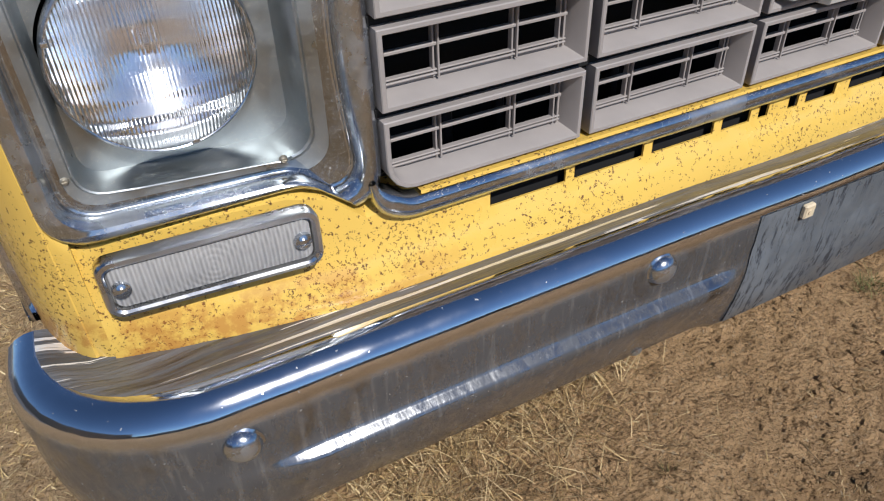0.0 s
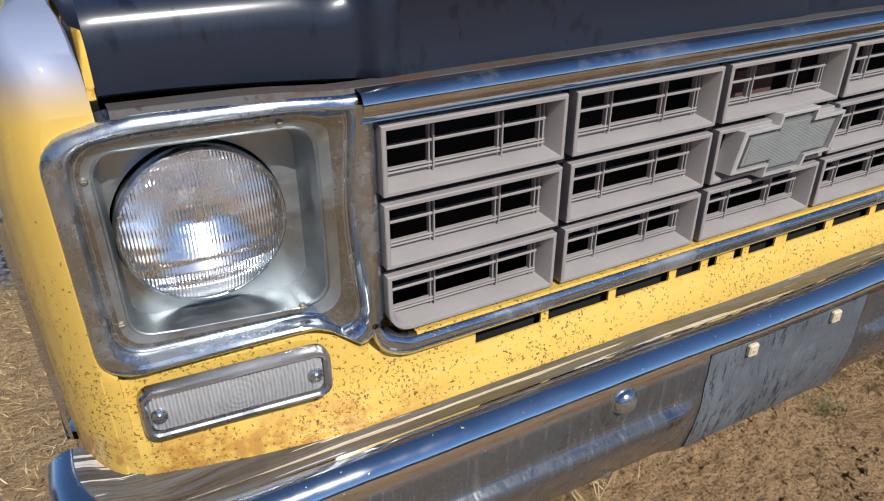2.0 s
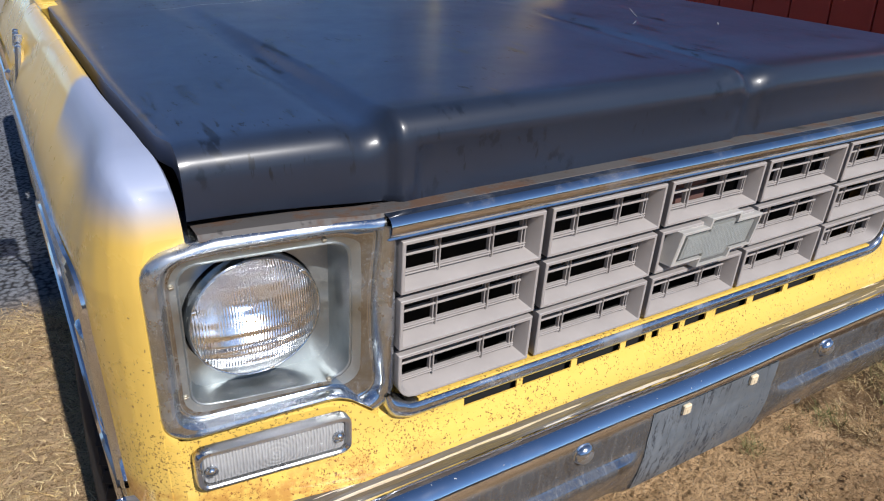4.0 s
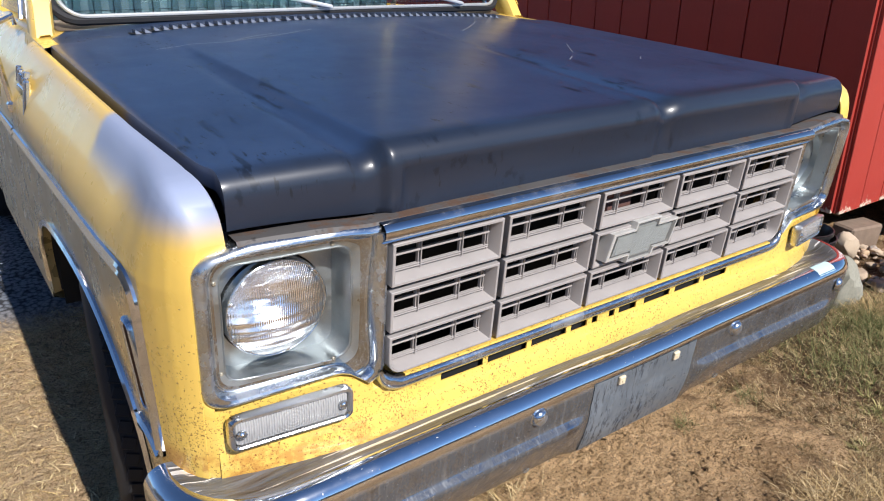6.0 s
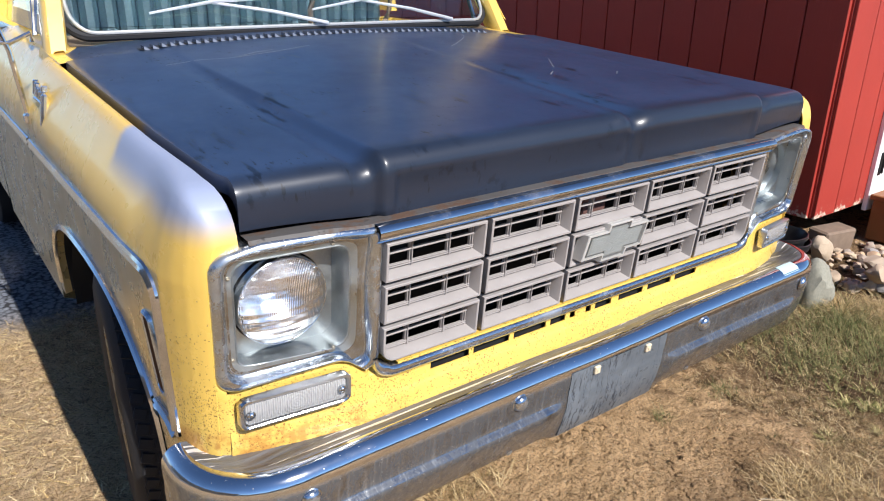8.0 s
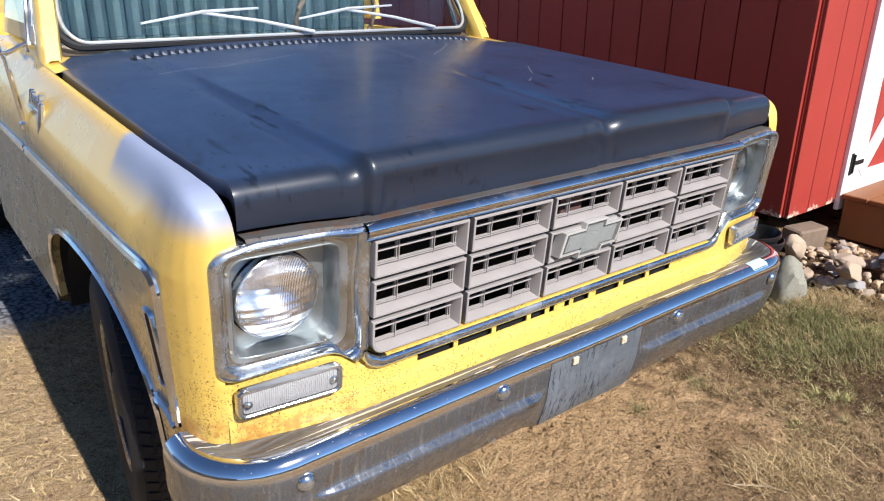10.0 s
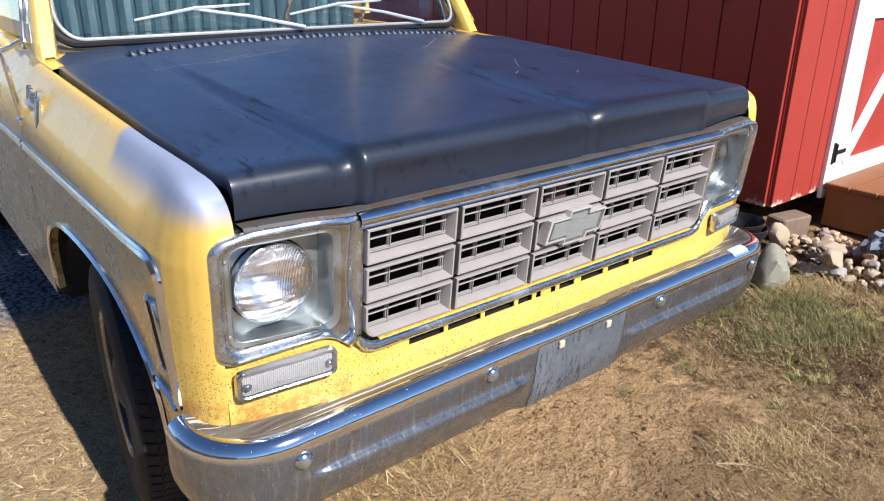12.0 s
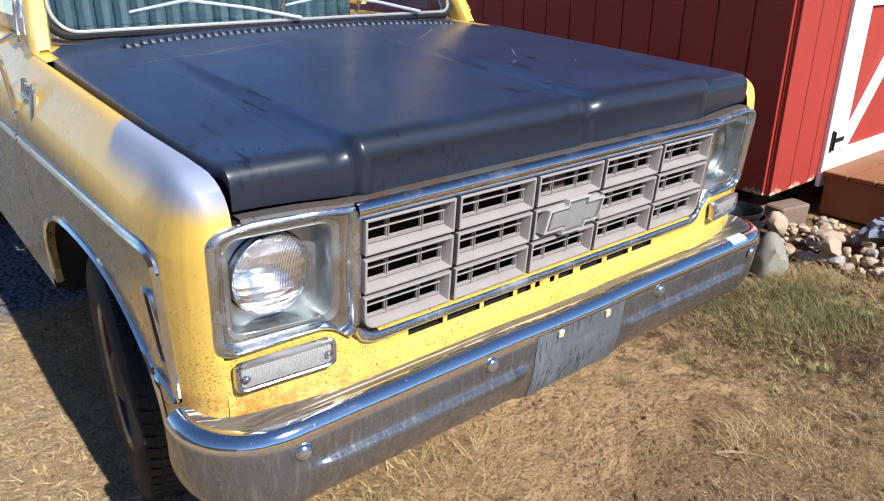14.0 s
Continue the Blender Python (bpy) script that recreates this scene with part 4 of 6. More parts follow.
def hood_z(x, y):
    a = abs(x)
    d = max(0.0, y - 0.1)
    fade = 1 - 0.80 * smooth01((y - 0.15) / 0.9)
    z = 1.090 + 0.062 * d - (0.004 + 0.030 * smooth01(d / 1.1)) * (x / 0.857) ** 2 + 0.030 * smooth01(d / 1.1)
    z += 0.014 * smooth01((0.606 - a) / 0.024) * fade
    z -= 0.007 * math.exp(-((a - 0.622) / 0.020) ** 2) * fade
    z -= 0.010 * math.exp(-((x - 0.085 - 0.06 * d) / 0.030) ** 2) * smooth01((x - 0.045 - 0.06 * d) / 0.025) * fade
    z += 0.004 * math.exp(-((x - 0.035 - 0.06 * d) / 0.022) ** 2) * fade
    return z


def hood_column(u):
    """u from -1 to 1 across the hood."""
    x0 = u * hood_half(0.05)
    yf = hood_front(x0)
    zt = hood_z(x0, yf + 0.05)
    edge = 0.002 * smooth01((abs(u) - 0.992) / 0.008)
    emboss = smooth01((0.565 - abs(x0)) / 0.010)
    lip = 0.964 + 0.034 * smooth01((abs(x0) - 0.30) / 0.54)
    pts = [(x0, yf + 0.035, lip + 0.006), (x0, yf + 0.010, lip), (x0, yf + 0.001, lip + 0.004), (x0, yf - 0.001 + 0.005 * emboss, lip + 0.015), (x0, yf + 0.004 * emboss, zt - 0.046), (x0, yf + 0.0005, zt - 0.041), (x0, yf + 0.0022, zt - 0.030), (x0, yf + 0.0065, zt - 0.0205), (x0, yf + 0.0125, zt - 0.0125), (x0, yf + 0.020, zt - 0.0068), (x0, yf + 0.029, zt - 0.0028), (x0, yf + 0.040, zt - 0.0006)]
    pts = [(x, y, z - edge * 0.6 * (i > 3)) for i, (x, y, z) in enumerate(pts)]
    for y in span(0, 1, 34)[1:]:
        yy = yf + 0.040 + (HOOD_END - yf - 0.040) * y
        x = u * hood_half(yy)
        pts.append((x, yy, hood_z(x, yy) - edge))
    pts.append((u * hood_half(HOOD_END), HOOD_END + 0.003, hood_z(u * 0.857, HOOD_END) - 0.012))
    return pts


us = sorted(set([round(v, 4) for v in span(-1, 1, 81)] + [round(s * v, 4) for s in (-1, 1) for v in span(0.66, 0.80, 22)] + [0.995, -0.995, 0.985, -0.985] + [round(v, 4) for v in span(-0.04, 0.15, 16)]))
g = Geo()
cols = [hood_column(u) for u in us]
g.loft(cols)
for c in (cols[0], cols[-1]):
    g.loft([c, [(x, y, z - 0.03) for x, y, z in c]])
hood = part("hood", g, HOOD, truck, "satin black primed hood with streaks and painted sky-blue sheen", smooth=50)

# pale scratches in the paint
for pts in (((-0.66, 1.13), (-0.62, 1.145), (-0.49, 1.115), (-0.34, 1.15), (-0.19, 1.213)), ((-0.46, 1.13), (-0.40, 1.165), (-0.33, 1.185)), ((0.43, 1.30), (0.393, 1.23), (0.279, 1.104), (0.20, 1.03)), ((0.395, 0.742), (0.345, 0.67), (0.30, 0.60)), ((0.26, 0.56), (0.211, 0.516)), ((0.46, 0.49), (0.42, 0.45))):
    fine = []
    for (x0, y0), (x1, y1) in zip(pts, pts[1:]):
        fine += [(x0 + (x1 - x0) * k / 6, (y0 + (y1 - y0) * k / 6) * 0.86) for k in range(6)]
    g = Geo()
    g.loft([[(x, y + d, hood_z(x, y) + 0.0009 - abs(d) * 0.3) for d in (-0.0016, 0.0, 0.0016)] for x, y in fine])
    part("scratch", g, SCRATCH, hood, "pale scratch in the paint")

# -- cowl with louvres --
g = Geo()
rings = []
for x in span(-0.838, 0.838, 31):
    e = smooth01((abs(x) - 0.822) / 0.016)
    zb = hood_z(x, HOOD_END) - 0.004 - 0.006 * e
    rings.append([(x, HOOD_END - 0.015, zb - 0.02), (x, HOOD_END + 0.007, zb), (x, 1.25, zb + 0.003), (x, 1.34, zb + 0.007), (x, 1.45, zb + 0.010)])
g.loft(rings)
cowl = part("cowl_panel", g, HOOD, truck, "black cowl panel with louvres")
g = Geo()
g.add([(-0.010, -0.018, 0.0), (0.010, -0.018, 0.0), (0.010, 0.020, 0.0), (-0.010, 0.020, 0.0), (-0.010, -0.016, 0.011), (-0.010, 0.018, 0.011), (0.007, -0.016, 0.001), (0.007, 0.018, 0.001)],
      [(0, 3, 5, 4), (4, 5, 7, 6), (0, 4, 6, 1), (3, 2, 7, 5)])
for side in (-1, 1):
    c = Geo()
    c.loft([[(side * x, y, hood_z(x, HOOD_END) - 0.004 + 0.007 * (y - HOOD_END) / 0.16 - d + 0.05 * max(0.0, y - 1.345) * smooth01((x - 0.79) / 0.03)) for x, d in ((0.828 - t, 0.014), (0.833 - t, 0.001), (0.845 - t * 0.7, 0.0), (0.871, 0.002), (0.878, 0.03))] for y, t in ((HOOD_END + 0.006, 0.0), (1.22, 0.0), (1.28, 0.0), (1.34, 0.0), (1.37, 0.02), (1.42, 0.05), (1.48, 0.06))])
    part("cowl_corner", c, YELLOW, truck, "yellow cowl corner beside the hood")
# louvres coloured paler than the cowl to carry their sun glints
LOUVRE = g.mesh("louvre", mat("louvre_sunlit_grey", (0.26, 0.27, 0.30), 0.22, 0.5), smooth=0)
SLIT = Geo().add([(-0.0215, -0.019, 0.0016), (-0.0085, -0.019, 0.0016), (-0.0085, 0.021, 0.0016), (-0.0215, 0.021, 0.0016)], [(0, 1, 2, 3)]).mesh("louvre_slit", BLACK, smooth=0)
for x0, x1, n in ((-0.630, -0.225, 17), (-0.190, 0.222, 17), (0.255, 0.632, 15)):
    for x in span(x0, x1, n):
        z = hood_z(x, HOOD_END) - 0.0012
        for nm, me in (("louvre", LOUVRE), ("louvre_slit", SLIT)):
            part(nm, me, None, cowl).location = (x, 1.248, z)

# -- fenders and the side of the cab --
def half_width(y):
    return table(y, ((0.050, 0.9010), (0.055, 0.907), (0.064, 0.915), (0.080, 0.9265), (0.11, 0.9395), (0.15, 0.950), (0.22, 0.957), (0.34, 0.960), (2.7, 0.962)))


def shoulder_z(y):
    return table(y, ((0.050, 0.990), (0.054, 1.008), (0.060, 1.024), (0.068, 1.038), (0.080, 1.051), (0.095, 1.061), (0.115, 1.069), (0.14, 1.074), (0.20, 1.080), (1.34, 1.150), (1.5, 1.158)))


ARCH_Y, ARCH_R, ARCH_LO, ARCH_H = 0.775, 0.512, 0.455, 0.310


def arch_z(y):
    u = abs((y - ARCH_Y) / ARCH_R)
    return ARCH_LO if u >= 1 else ARCH_LO + ARCH_H * (1 - u ** 2.5) ** 0.4


TRIM_Z = 0.916


def side_x(y, z):
    """Half width of the body side at a height."""
    w = half_width(y)
    return w - 0.012 * smooth01((0.80 - z) / 0.45) * smooth01((y - 0.10) / 0.12)


def inner_x(y):
    return table(y, ((0.05, 0.847), (0.15, 0.857), (0.4, 0.865), (1.4, 0.866)))


SHOULDER = ((0.0, -0.001), (0.10, 0.0), (0.21, 0.005), (0.31, 0.015), (0.40, 0.031), (0.52, 0.053), (0.66, 0.078), (0.80, 0.104), (0.91, 0.128), (0.97, 0.148))


def shoulder_drops(y):
    k = min(1.0, (shoulder_z(y) - TRIM_Z - 0.012) / 0.148)
    return [d * k for s, d in SHOULDER[1:]]


def shoulder_x(y, z):
    """Half width of the rounded, sloping shoulder above the trim."""
    k = min(1.0, (shoulder_z(y) - TRIM_Z - 0.012) / 0.148)
    d = (shoulder_z(y) - z) / k
    return inner_x(y) + (half_width(y) - inner_x(y)) * table(d, [(b, max(a, 0.0) ** (0.22 + 0.78 * smooth01((y - 0.05) / 0.28))) for a, b in SHOULDER])


def fender_section(y):
    w, zt = half_width(y), shoulder_z(y)
    xi = inner_x(y)
    lo = arch_z(y)
    pts = [(xi, zt - (0.05 if y > 0.13 else 0.012)), (xi, zt - 0.006), (xi + 0.003, zt - 0.001)] + [(shoulder_x(y, zt - d), zt - d) for d in shoulder_drops(y)]
    for z in span(pts[-1][1], TRIM_Z, 3)[1:]:
        pts.append((side_x(y, z), z))
    for k in span(0, 1, 12)[1:]:
        z = TRIM_Z + (lo - TRIM_Z) * k
        pts.append((side_x(y, z), z))
    pts.append((side_x(y, lo) - 0.020, lo + 0.004))
    return [(-x, y, z) for x, z in pts]


A0, A1 = ARCH_Y - ARCH_R, ARCH_Y + ARCH_R
ys = [0.050, 0.052, 0.054, 0.057, 0.060, 0.064, 0.068, 0.074, 0.080, 0.087, 0.095, 0.105, 0.115, 0.125, 0.132, 0.14, 0.15] + span(0.17, A0 - 0.005, 7) + [A0 - 0.0005] + span(A0 + 0.0005, A0 + 0.07, 12) + span(A0 + 0.09, A1 - 0.09, 30) + span(A1 - 0.07, A1 - 0.0005, 10) + span(A1 + 0.002, 1.34, 4)


def fender_geo(side):
    g = Geo()
    rows = ys
    secs = [fender_section(y) for y in rows]
    n = len(secs[0])
    g.loft(secs)
    # the turned-down front edge, tucked behind the bezel
    first = secs[0][1:10]
    g.loft([first, [(x * 0.998, y - 0.002, min(z - 0.006, 0.965)) for x, y, z in first]])
    edge = secs[0][9:]
    flange = [edge, [(x + 0.022, y + 0.010, z) for x, y, z in edge]]
    # two-tone: below the trim, behind the trim's drop
    k = 0
    for i in range(len(secs) - 1):
        for j in range(n - 1):
            if rows[i] >= 0.15 - 1e-6 and j >= n - 14:
                g.m[k] = 1
            k += 1
    # the lower nose that turns in to the valance
    plan = [(-0.9500, 0.150, 0.150), (-0.9340, 0.097, 0.093), (-0.9195, 0.070, 0.068), (-0.909, 0.0575, 0.057), (-0.9010, 0.050, 0.0515), (-0.895, 0.052, 0.0475), (-0.888, 0.056, 0.0440), (-0.8842, 0.062, 0.0430), (-0.8835, 0.085, 0.060)]
    g.loft([[(x + 0.009 * smooth01((0.62 - z) / 0.1), y0 + (y1 - y0) * smooth01((0.753 - z) / 0.045), z) for z in span(0.755, 0.70, 10) + span(0.69, 0.47, 9)] for x, y0, y1 in plan])
    # the front edge turns in behind the bezel
    g.loft(flange)
    # inner wheel arch flange
    g.loft([[(-side_x(y, arch_z(y)) + 0.020, y, arch_z(y) + 0.004) for y in ys], [(-0.86, y, arch_z(y) + 0.05) for y in ys]], mi=2)
    return g.mirror() if side > 0 else g


def trim_strip(path, width, lift, name, parent, side, label):
    """A rounded strip along points (y, z) of the body side."""
    g = Geo()
    rings = []
    for i, (y, z) in enumerate(path):
        a, b = path[max(i - 1, 0)], path[min(i + 1, len(path) - 1)]
        d = Vector((b[0] - a[0], b[1] - a[1])).normalized()
        nrm = Vector((-d.y, d.x))
        ring = []
        for o, h in ((-0.5, -0.002), (-0.46, 0.6), (-0.25, 1.0), (0.0, 0.55), (0.25, 1.0), (0.46, 0.6), (0.5, -0.002)):
            yy, zz = y + nrm.x * o * width, z + nrm.y * o * width
            ring.append((-(side_x(max(yy, 0.11), zz) + h * lift), yy, zz))
        rings.append(ring)
    g.loft(rings)
    if side > 0:
        g.mirror()
    return part(name, g, CHROME, parent, label)


def fender_parts(side):
    fender = part("fender", fender_geo(side), (FENDER, GOLD, RUBBER), truck, "yellow fender, grey primer patch, dull gold lower panel" if side < 0 else "yellow fender with dull gold lower panel", smooth=50)
    bend = [(0.223 - 0.058 * math.sin(radians(a)), TRIM_Z - 0.058 + 0.058 * math.cos(radians(a))) for a in span(0, 86, 12)]
    path = [(y, TRIM_Z) for y in span(1.335, 0.26, 16)] + bend + [(0.164 - 0.020 * k, TRIM_Z - 0.062 - 0.26 * k) for k in span(0.05, 1, 12)]
    trim_strip(path, 0.026, 0.008, "body_trim", fender, side, "bright two-tone trim strip")
    lip = [(A0 - 0.10, ARCH_LO + 0.010), (A0 - 0.03, ARCH_LO + 0.006), (A0 - 0.006, ARCH_LO + 0.010)] + [(y, arch_z(y) + 0.008) for y in span(A0 + 0.001, A0 + 0.07, 14) + span(A0 + 0.09, A1 - 0.09, 26) + span(A1 - 0.07, A1 - 0.001, 12)]
    trim_strip(lip, 0.018, 0.009, "arch_trim", fender, side, "bright wheel arch trim")
    trim_strip([(A0 - 0.010 - 0.105 * k, 0.622 - 0.030 * k * k) for k in span(0, 1, 8)], 0.020, 0.010, "trim_tail", fender, side, "bright trim tail")
    g = Geo()
    rings = []
    for inset, h in ((-0.004, 0.0), (-0.003, 0.005), (0.000, 0.008), (0.0025, 0.007), (0.004, 0.004), (0.005, 0.001)):
        ring = []
        for y, z in rrect(0.183 + inset, 0.221 - inset, 0.672 + inset, 0.822 - inset, 0.012):
            yy = y + (z - 0.745) * 0.30
            ring.append((-(side_x(yy, z) + h), yy, z))
        rings.append(ring)
    g.loft(rings, True)
    if side > 0:
        g.mirror()
    marker = part("side_marker", g, CHROME_P, fender, "narrow side marker lamp")
    g = Geo()
    g.add([(-(side_x(y + (z - 0.745) * 0.30, z) + 0.0055), y + (z - 0.745) * 0.30, z) for y, z in rrect(0.189, 0.215, 0.678, 0.816, 0.010)], [list(range(28))])
    if side > 0:
        g.mirror()
    part("marker_lens", g, AMBER, marker, "dark amber lens")


for side in (-1, 1):
    fender_parts(side)

# plain raised bars for the badge on the near fender
lean = Matrix.Translation((-shoulder_x(1.17, 1.058) - 0.004, 1.17, 1.058)) @ Matrix.Rotation(radians(10), 4, "Y") @ Matrix.Scale(1.02, 4)
BADGE = chrome("badge_chrome", 0.20, 0.1, (0.86, 0.87, 0.89))
badge = part("fender_badge", Geo().box((-0.010, -0.066, -0.062), (0.006, -0.044, 0.024), 0.005, 0, lean), BADGE, truck, "bright metal badge of raised bars")
for lo, hi in (((-0.011, -0.062, 0.028), (0.006, -0.046, 0.044)), ((-0.006, -0.043, -0.010), (0.005, 0.090, -0.001))):
    part("badge_bar", Geo().box(lo, hi, 0.003, 0, lean), BADGE, badge)
for y, h in ((-0.036, 0.030), (-0.014, 0.022), (0.008, 0.026), (0.030, 0.022), (0.052, 0.034), (0.074, 0.040)):
    part("badge_bar", Geo().box((-0.008, y, 0.016 + 0.10 * y - h / 2), (0.006, y + 0.014, 0.016 + 0.10 * y + h / 2), 0.003, 0, lean), BADGE, badge)

# -- cab: doors, pillars, roof, glass --
def solid(ob):
    """Turns every face of a closed pane outwards."""
    bm = bmesh.new()
    bm.from_mesh(ob.data)
    bmesh.ops.recalc_face_normals(bm, faces=bm.faces)
    bm.to_mesh(ob.data)
    bm.free()
    ob.visible_shadow = False


def cab_side_geo():
    g = Geo()
    ysd = span(1.347, 2.40, 20)
    secs = []
    for y in ysd:
        zt = 1.160
        e = 0.03 * (1 - smooth01((y - 1.36) / 0.22))
        pts = [(0.790 + e, zt - 0.02), (0.800 + e, zt + 0.004), (0.842 + e * 0.4, zt + 0.002), (0.862, zt - 0.010), (0.880, zt - 0.030), (0.905, zt - 0.070), (0.930, zt - 0.115), (0.950, zt - 0.165), (0.957, zt - 0.215), (side_x(y, TRIM_Z), TRIM_Z)]
        pts += [(side_x(y, z), z) for z in span(TRIM_Z - 0.02, 0.42, 10)] + [(0.90, 0.40), (0.80, 0.40)]
        secs.append([(-x, y, z) for x, z in pts])
    g.loft(secs)
    n = len(secs[0])
    for k in range(len(g.m)):
        if k % (n - 1) >= 9:
            g.m[k] = 1
    return g


for side in (-1, 1):
    g = cab_side_geo()
    if side > 0:
        g.mirror()
    door = part("door", g, (YELLOW, GOLD), truck, "yellow door with dull gold lower half", smooth=50)
    trim_strip([(y, TRIM_Z) for y in span(1.35, 2.38, 10)], 0.026, 0.008, "body_trim", door, side, "bright two-tone trim strip")
    # pillars and side glass
    s = side
    for nm, a, b, wx, wy in (("pillar", (0.845, 1.640, 1.03), (0.738, 2.045, 1.74), 0.028, 0.050), ("pillar", (0.87, 2.56, 1.08), (0.745, 2.50, 1.74), 0.025, 0.07), ("vent_bar", (0.862, 1.83, 1.08), (0.800, 1.98, 1.50), 0.007, 0.010)):
        g = Geo()
        g.loft([[(s * p[0] + dx * wx, p[1] + dy * wy, p[2]) for dx, dy in ((-1, -0.7), (-0.7, -1), (0.7, -1), (1, -0.7), (1, 0.7), (0.7, 1), (-0.7, 1), (-1, 0.7))] for p in (a, b)], True, True)
        part(nm, cab(g), YELLOW if nm == "pillar" else CHROME, truck, "yellow cab pillar" if nm == "pillar" else "bright vent window bar")
    g = Geo()
    g.loft([[(s * x, y0, z), (s * x, y1, z), (s * (x - 0.005), y1, z), (s * (x - 0.005), y0, z)] for x, y0, y1, z in ((0.862, 1.62, 2.54, 1.09), (0.735, 2.04, 2.50, 1.73))], True, True)
    solid(part("side_window", cab(g), PANE, truck))
    g = Geo()
    g.tube([(s * 0.957, 1.535, 0.882), (s * 0.973, 1.53, 1.065), (s * 1.01, 1.54, 1.20)], 0.007, 10)
    g.tube([(s * 0.915, 1.53, 1.085), (s * 0.916, 1.53, 1.108), (s * 0.969, 1.53, 1.084), (s * 1.10, 1.54, 1.10)], 0.0065, 10)
    g.box((s * 0.957 - 0.012, 1.515, 0.868), (s * 0.957 + 0.012, 1.552, 0.896), 0.006)
    if side > 0:
        continue
    mirror = part("mirror_bracket", cab(g), CHROME, truck, "chrome mirror bracket")
    g = Geo()
    g.box((s * 1.04 - 0.06, 1.535, 1.18), (s * 1.04 + 0.06, 1.565, 1.40), 0.012)
    part("mirror_head", cab(g), CHROME, mirror)

g = Geo()
rings = []
for y, zz, w in ((2.00, 1.735, 0.70), (2.06, 1.765, 0.715), (2.2, 1.785, 0.73), (2.45, 1.785, 0.735), (2.60, 1.755, 0.73), (2.64, 1.70, 0.74)):
    rings.append([(x * w, y, zz - 0.045 * abs(x) ** 4) for x in span(-1, 1, 15)])
g.loft(rings)
g.loft([[(x, 2.64, z) for x in (-0.80, 0.80)] for z in (0.45, 1.09)])
g.loft([[(-0.80, 2.64, 1.09), (0.80, 2.64, 1.09)], [(-0.73, 2.60, 1.30), (0.73, 2.60, 1.30)]])
part("roof", cab(g), YELLOW, truck, "yellow cab roof and back wall")


def ws_point(u, v):
    """Windshield: u across, v upwards."""
    w = 0.815 + (0.70 - 0.815) * v
    y = 1.615 + 0.43 * v + 0.05 * (u * u)
    z = 1.090 + 0.64 * v - 0.006 * u * u
    return Vector((u * w, y, z))


g = Geo()
sheet = span(-0.97, 0.97, 20)
g.loft([[ws_point(u, v) for u in sheet] + [ws_point(u, v) + Vector((0, 0.006, 0)) for u in sheet[::-1]] for v in span(0.03, 0.98, 8)], True, True)
ws = part("windshield", cab(g), PANE, truck, "clear curved windshield")
solid(ws)
g = Geo()
loop = [ws_point(-0.985, v) for v in span(1, 0.165, 8)] + [ws_point(-0.985 + 0.10 * (1 - math.cos(a)), 0.16 - 0.15 * math.sin(a)) for a in span(0.15, 1.57, 8)] + [ws_point(u, 0.01) for u in span(-0.87, 0.87, 20)]
loop += [ws_point(0.985 - 0.10 * (1 - math.cos(a)), 0.16 - 0.15 * math.sin(a)) for a in span(1.57, 0.15, 8)] + [ws_point(0.985, v) for v in span(0.165, 1, 8)]
g.tube([p + Vector((0, -0.008, 0)) for p in loop], 0.0062, 8)
seal = Geo()
seal.tube([Vector((p.x * 1.022, p.y + 0.004, p.z - 0.012 * smooth01((1.3 - p.z) / 0.15))) for p in loop], 0.014, 8)
part("windshield_seal", cab(seal), RUBBER, truck, "black rubber windshield seal")
part("windshield_trim", cab(g), mat("pale_trim", (0.62, 0.62, 0.60), 0.25, 0.6, 0.05, 20), truck, "pale bright windshield trim")
for x0, x1 in ((0.02, -0.38), (0.60, 0.20)):
    g = Geo()
    a, b = ws_point(x0 / 0.84, 0.02) + Vector((0, -0.03, 0.0)), ws_point(x1 / 0.84, 0.13) + Vector((0, -0.025, 0))
    g.tube([a, (a + b) / 2 + Vector((0, -0.012, 0.006)), b], (0.007, 0.006, 0.005), 8)
    wiper = part("wiper", cab(g), WIPER, truck, "bright metal wiper")
    c = b + Vector((0.20, 0, 0.012))
    d = b + Vector((-0.20, 0.004, -0.028))
    g = Geo()
    g.tube([c, b + Vector((0, -0.006, 0.004)), d], (0.004, 0.006, 0.004), 6)
    part("wiper_blade", cab(g), WIPER, wiper)
# inside the cab
g = Geo()
g.box((-0.70, 2.02, 0.55), (0.70, 2.45, 0.78), 0.04)
seat = part("bench_seat", cab(g), SEAT, truck, "blue ribbed vinyl bench seat")
ROLL = Geo().box((0.002, 2.09, 0.852), (0.068, 2.23, 1.412), 0.020).mesh("seat_roll", SEAT)
for i in range(20):
    part("seat_roll", ROLL, None, seat).location = (-0.70 + i * 0.07, 0, 0)
g = Geo()
g.loft([[(x, y, z) for y, z in ((1.66, 1.055), (1.72, 1.068), (1.84, 1.072), (1.90, 1.05), (1.91, 0.98), (1.88, 0.80))] for x in (-0.80, 0.0, 0.80)])
g.tube([(0.36 + 0.19 * math.cos(a), 2.03 - 0.06 * math.sin(a), 1.12 + 0.16 * math.sin(a)) for a in span(0, 2 * math.pi, 25)], 0.011, 8)
part("dashboard", cab(g), DASH, truck, "faded tan dashboard and steering wheel")
g = Geo()
g.box((-0.84, 1.62, 0.42), (0.84, 2.62, 0.46), 0.004)
g.box((-0.80, 1.60, 0.42), (0.80, 1.62, 1.02), 0.004)
part("cab_floor", cab(g), BLACK, truck)
# unseen lining and rear panel, added to darken what hood and windows show
g = Geo()
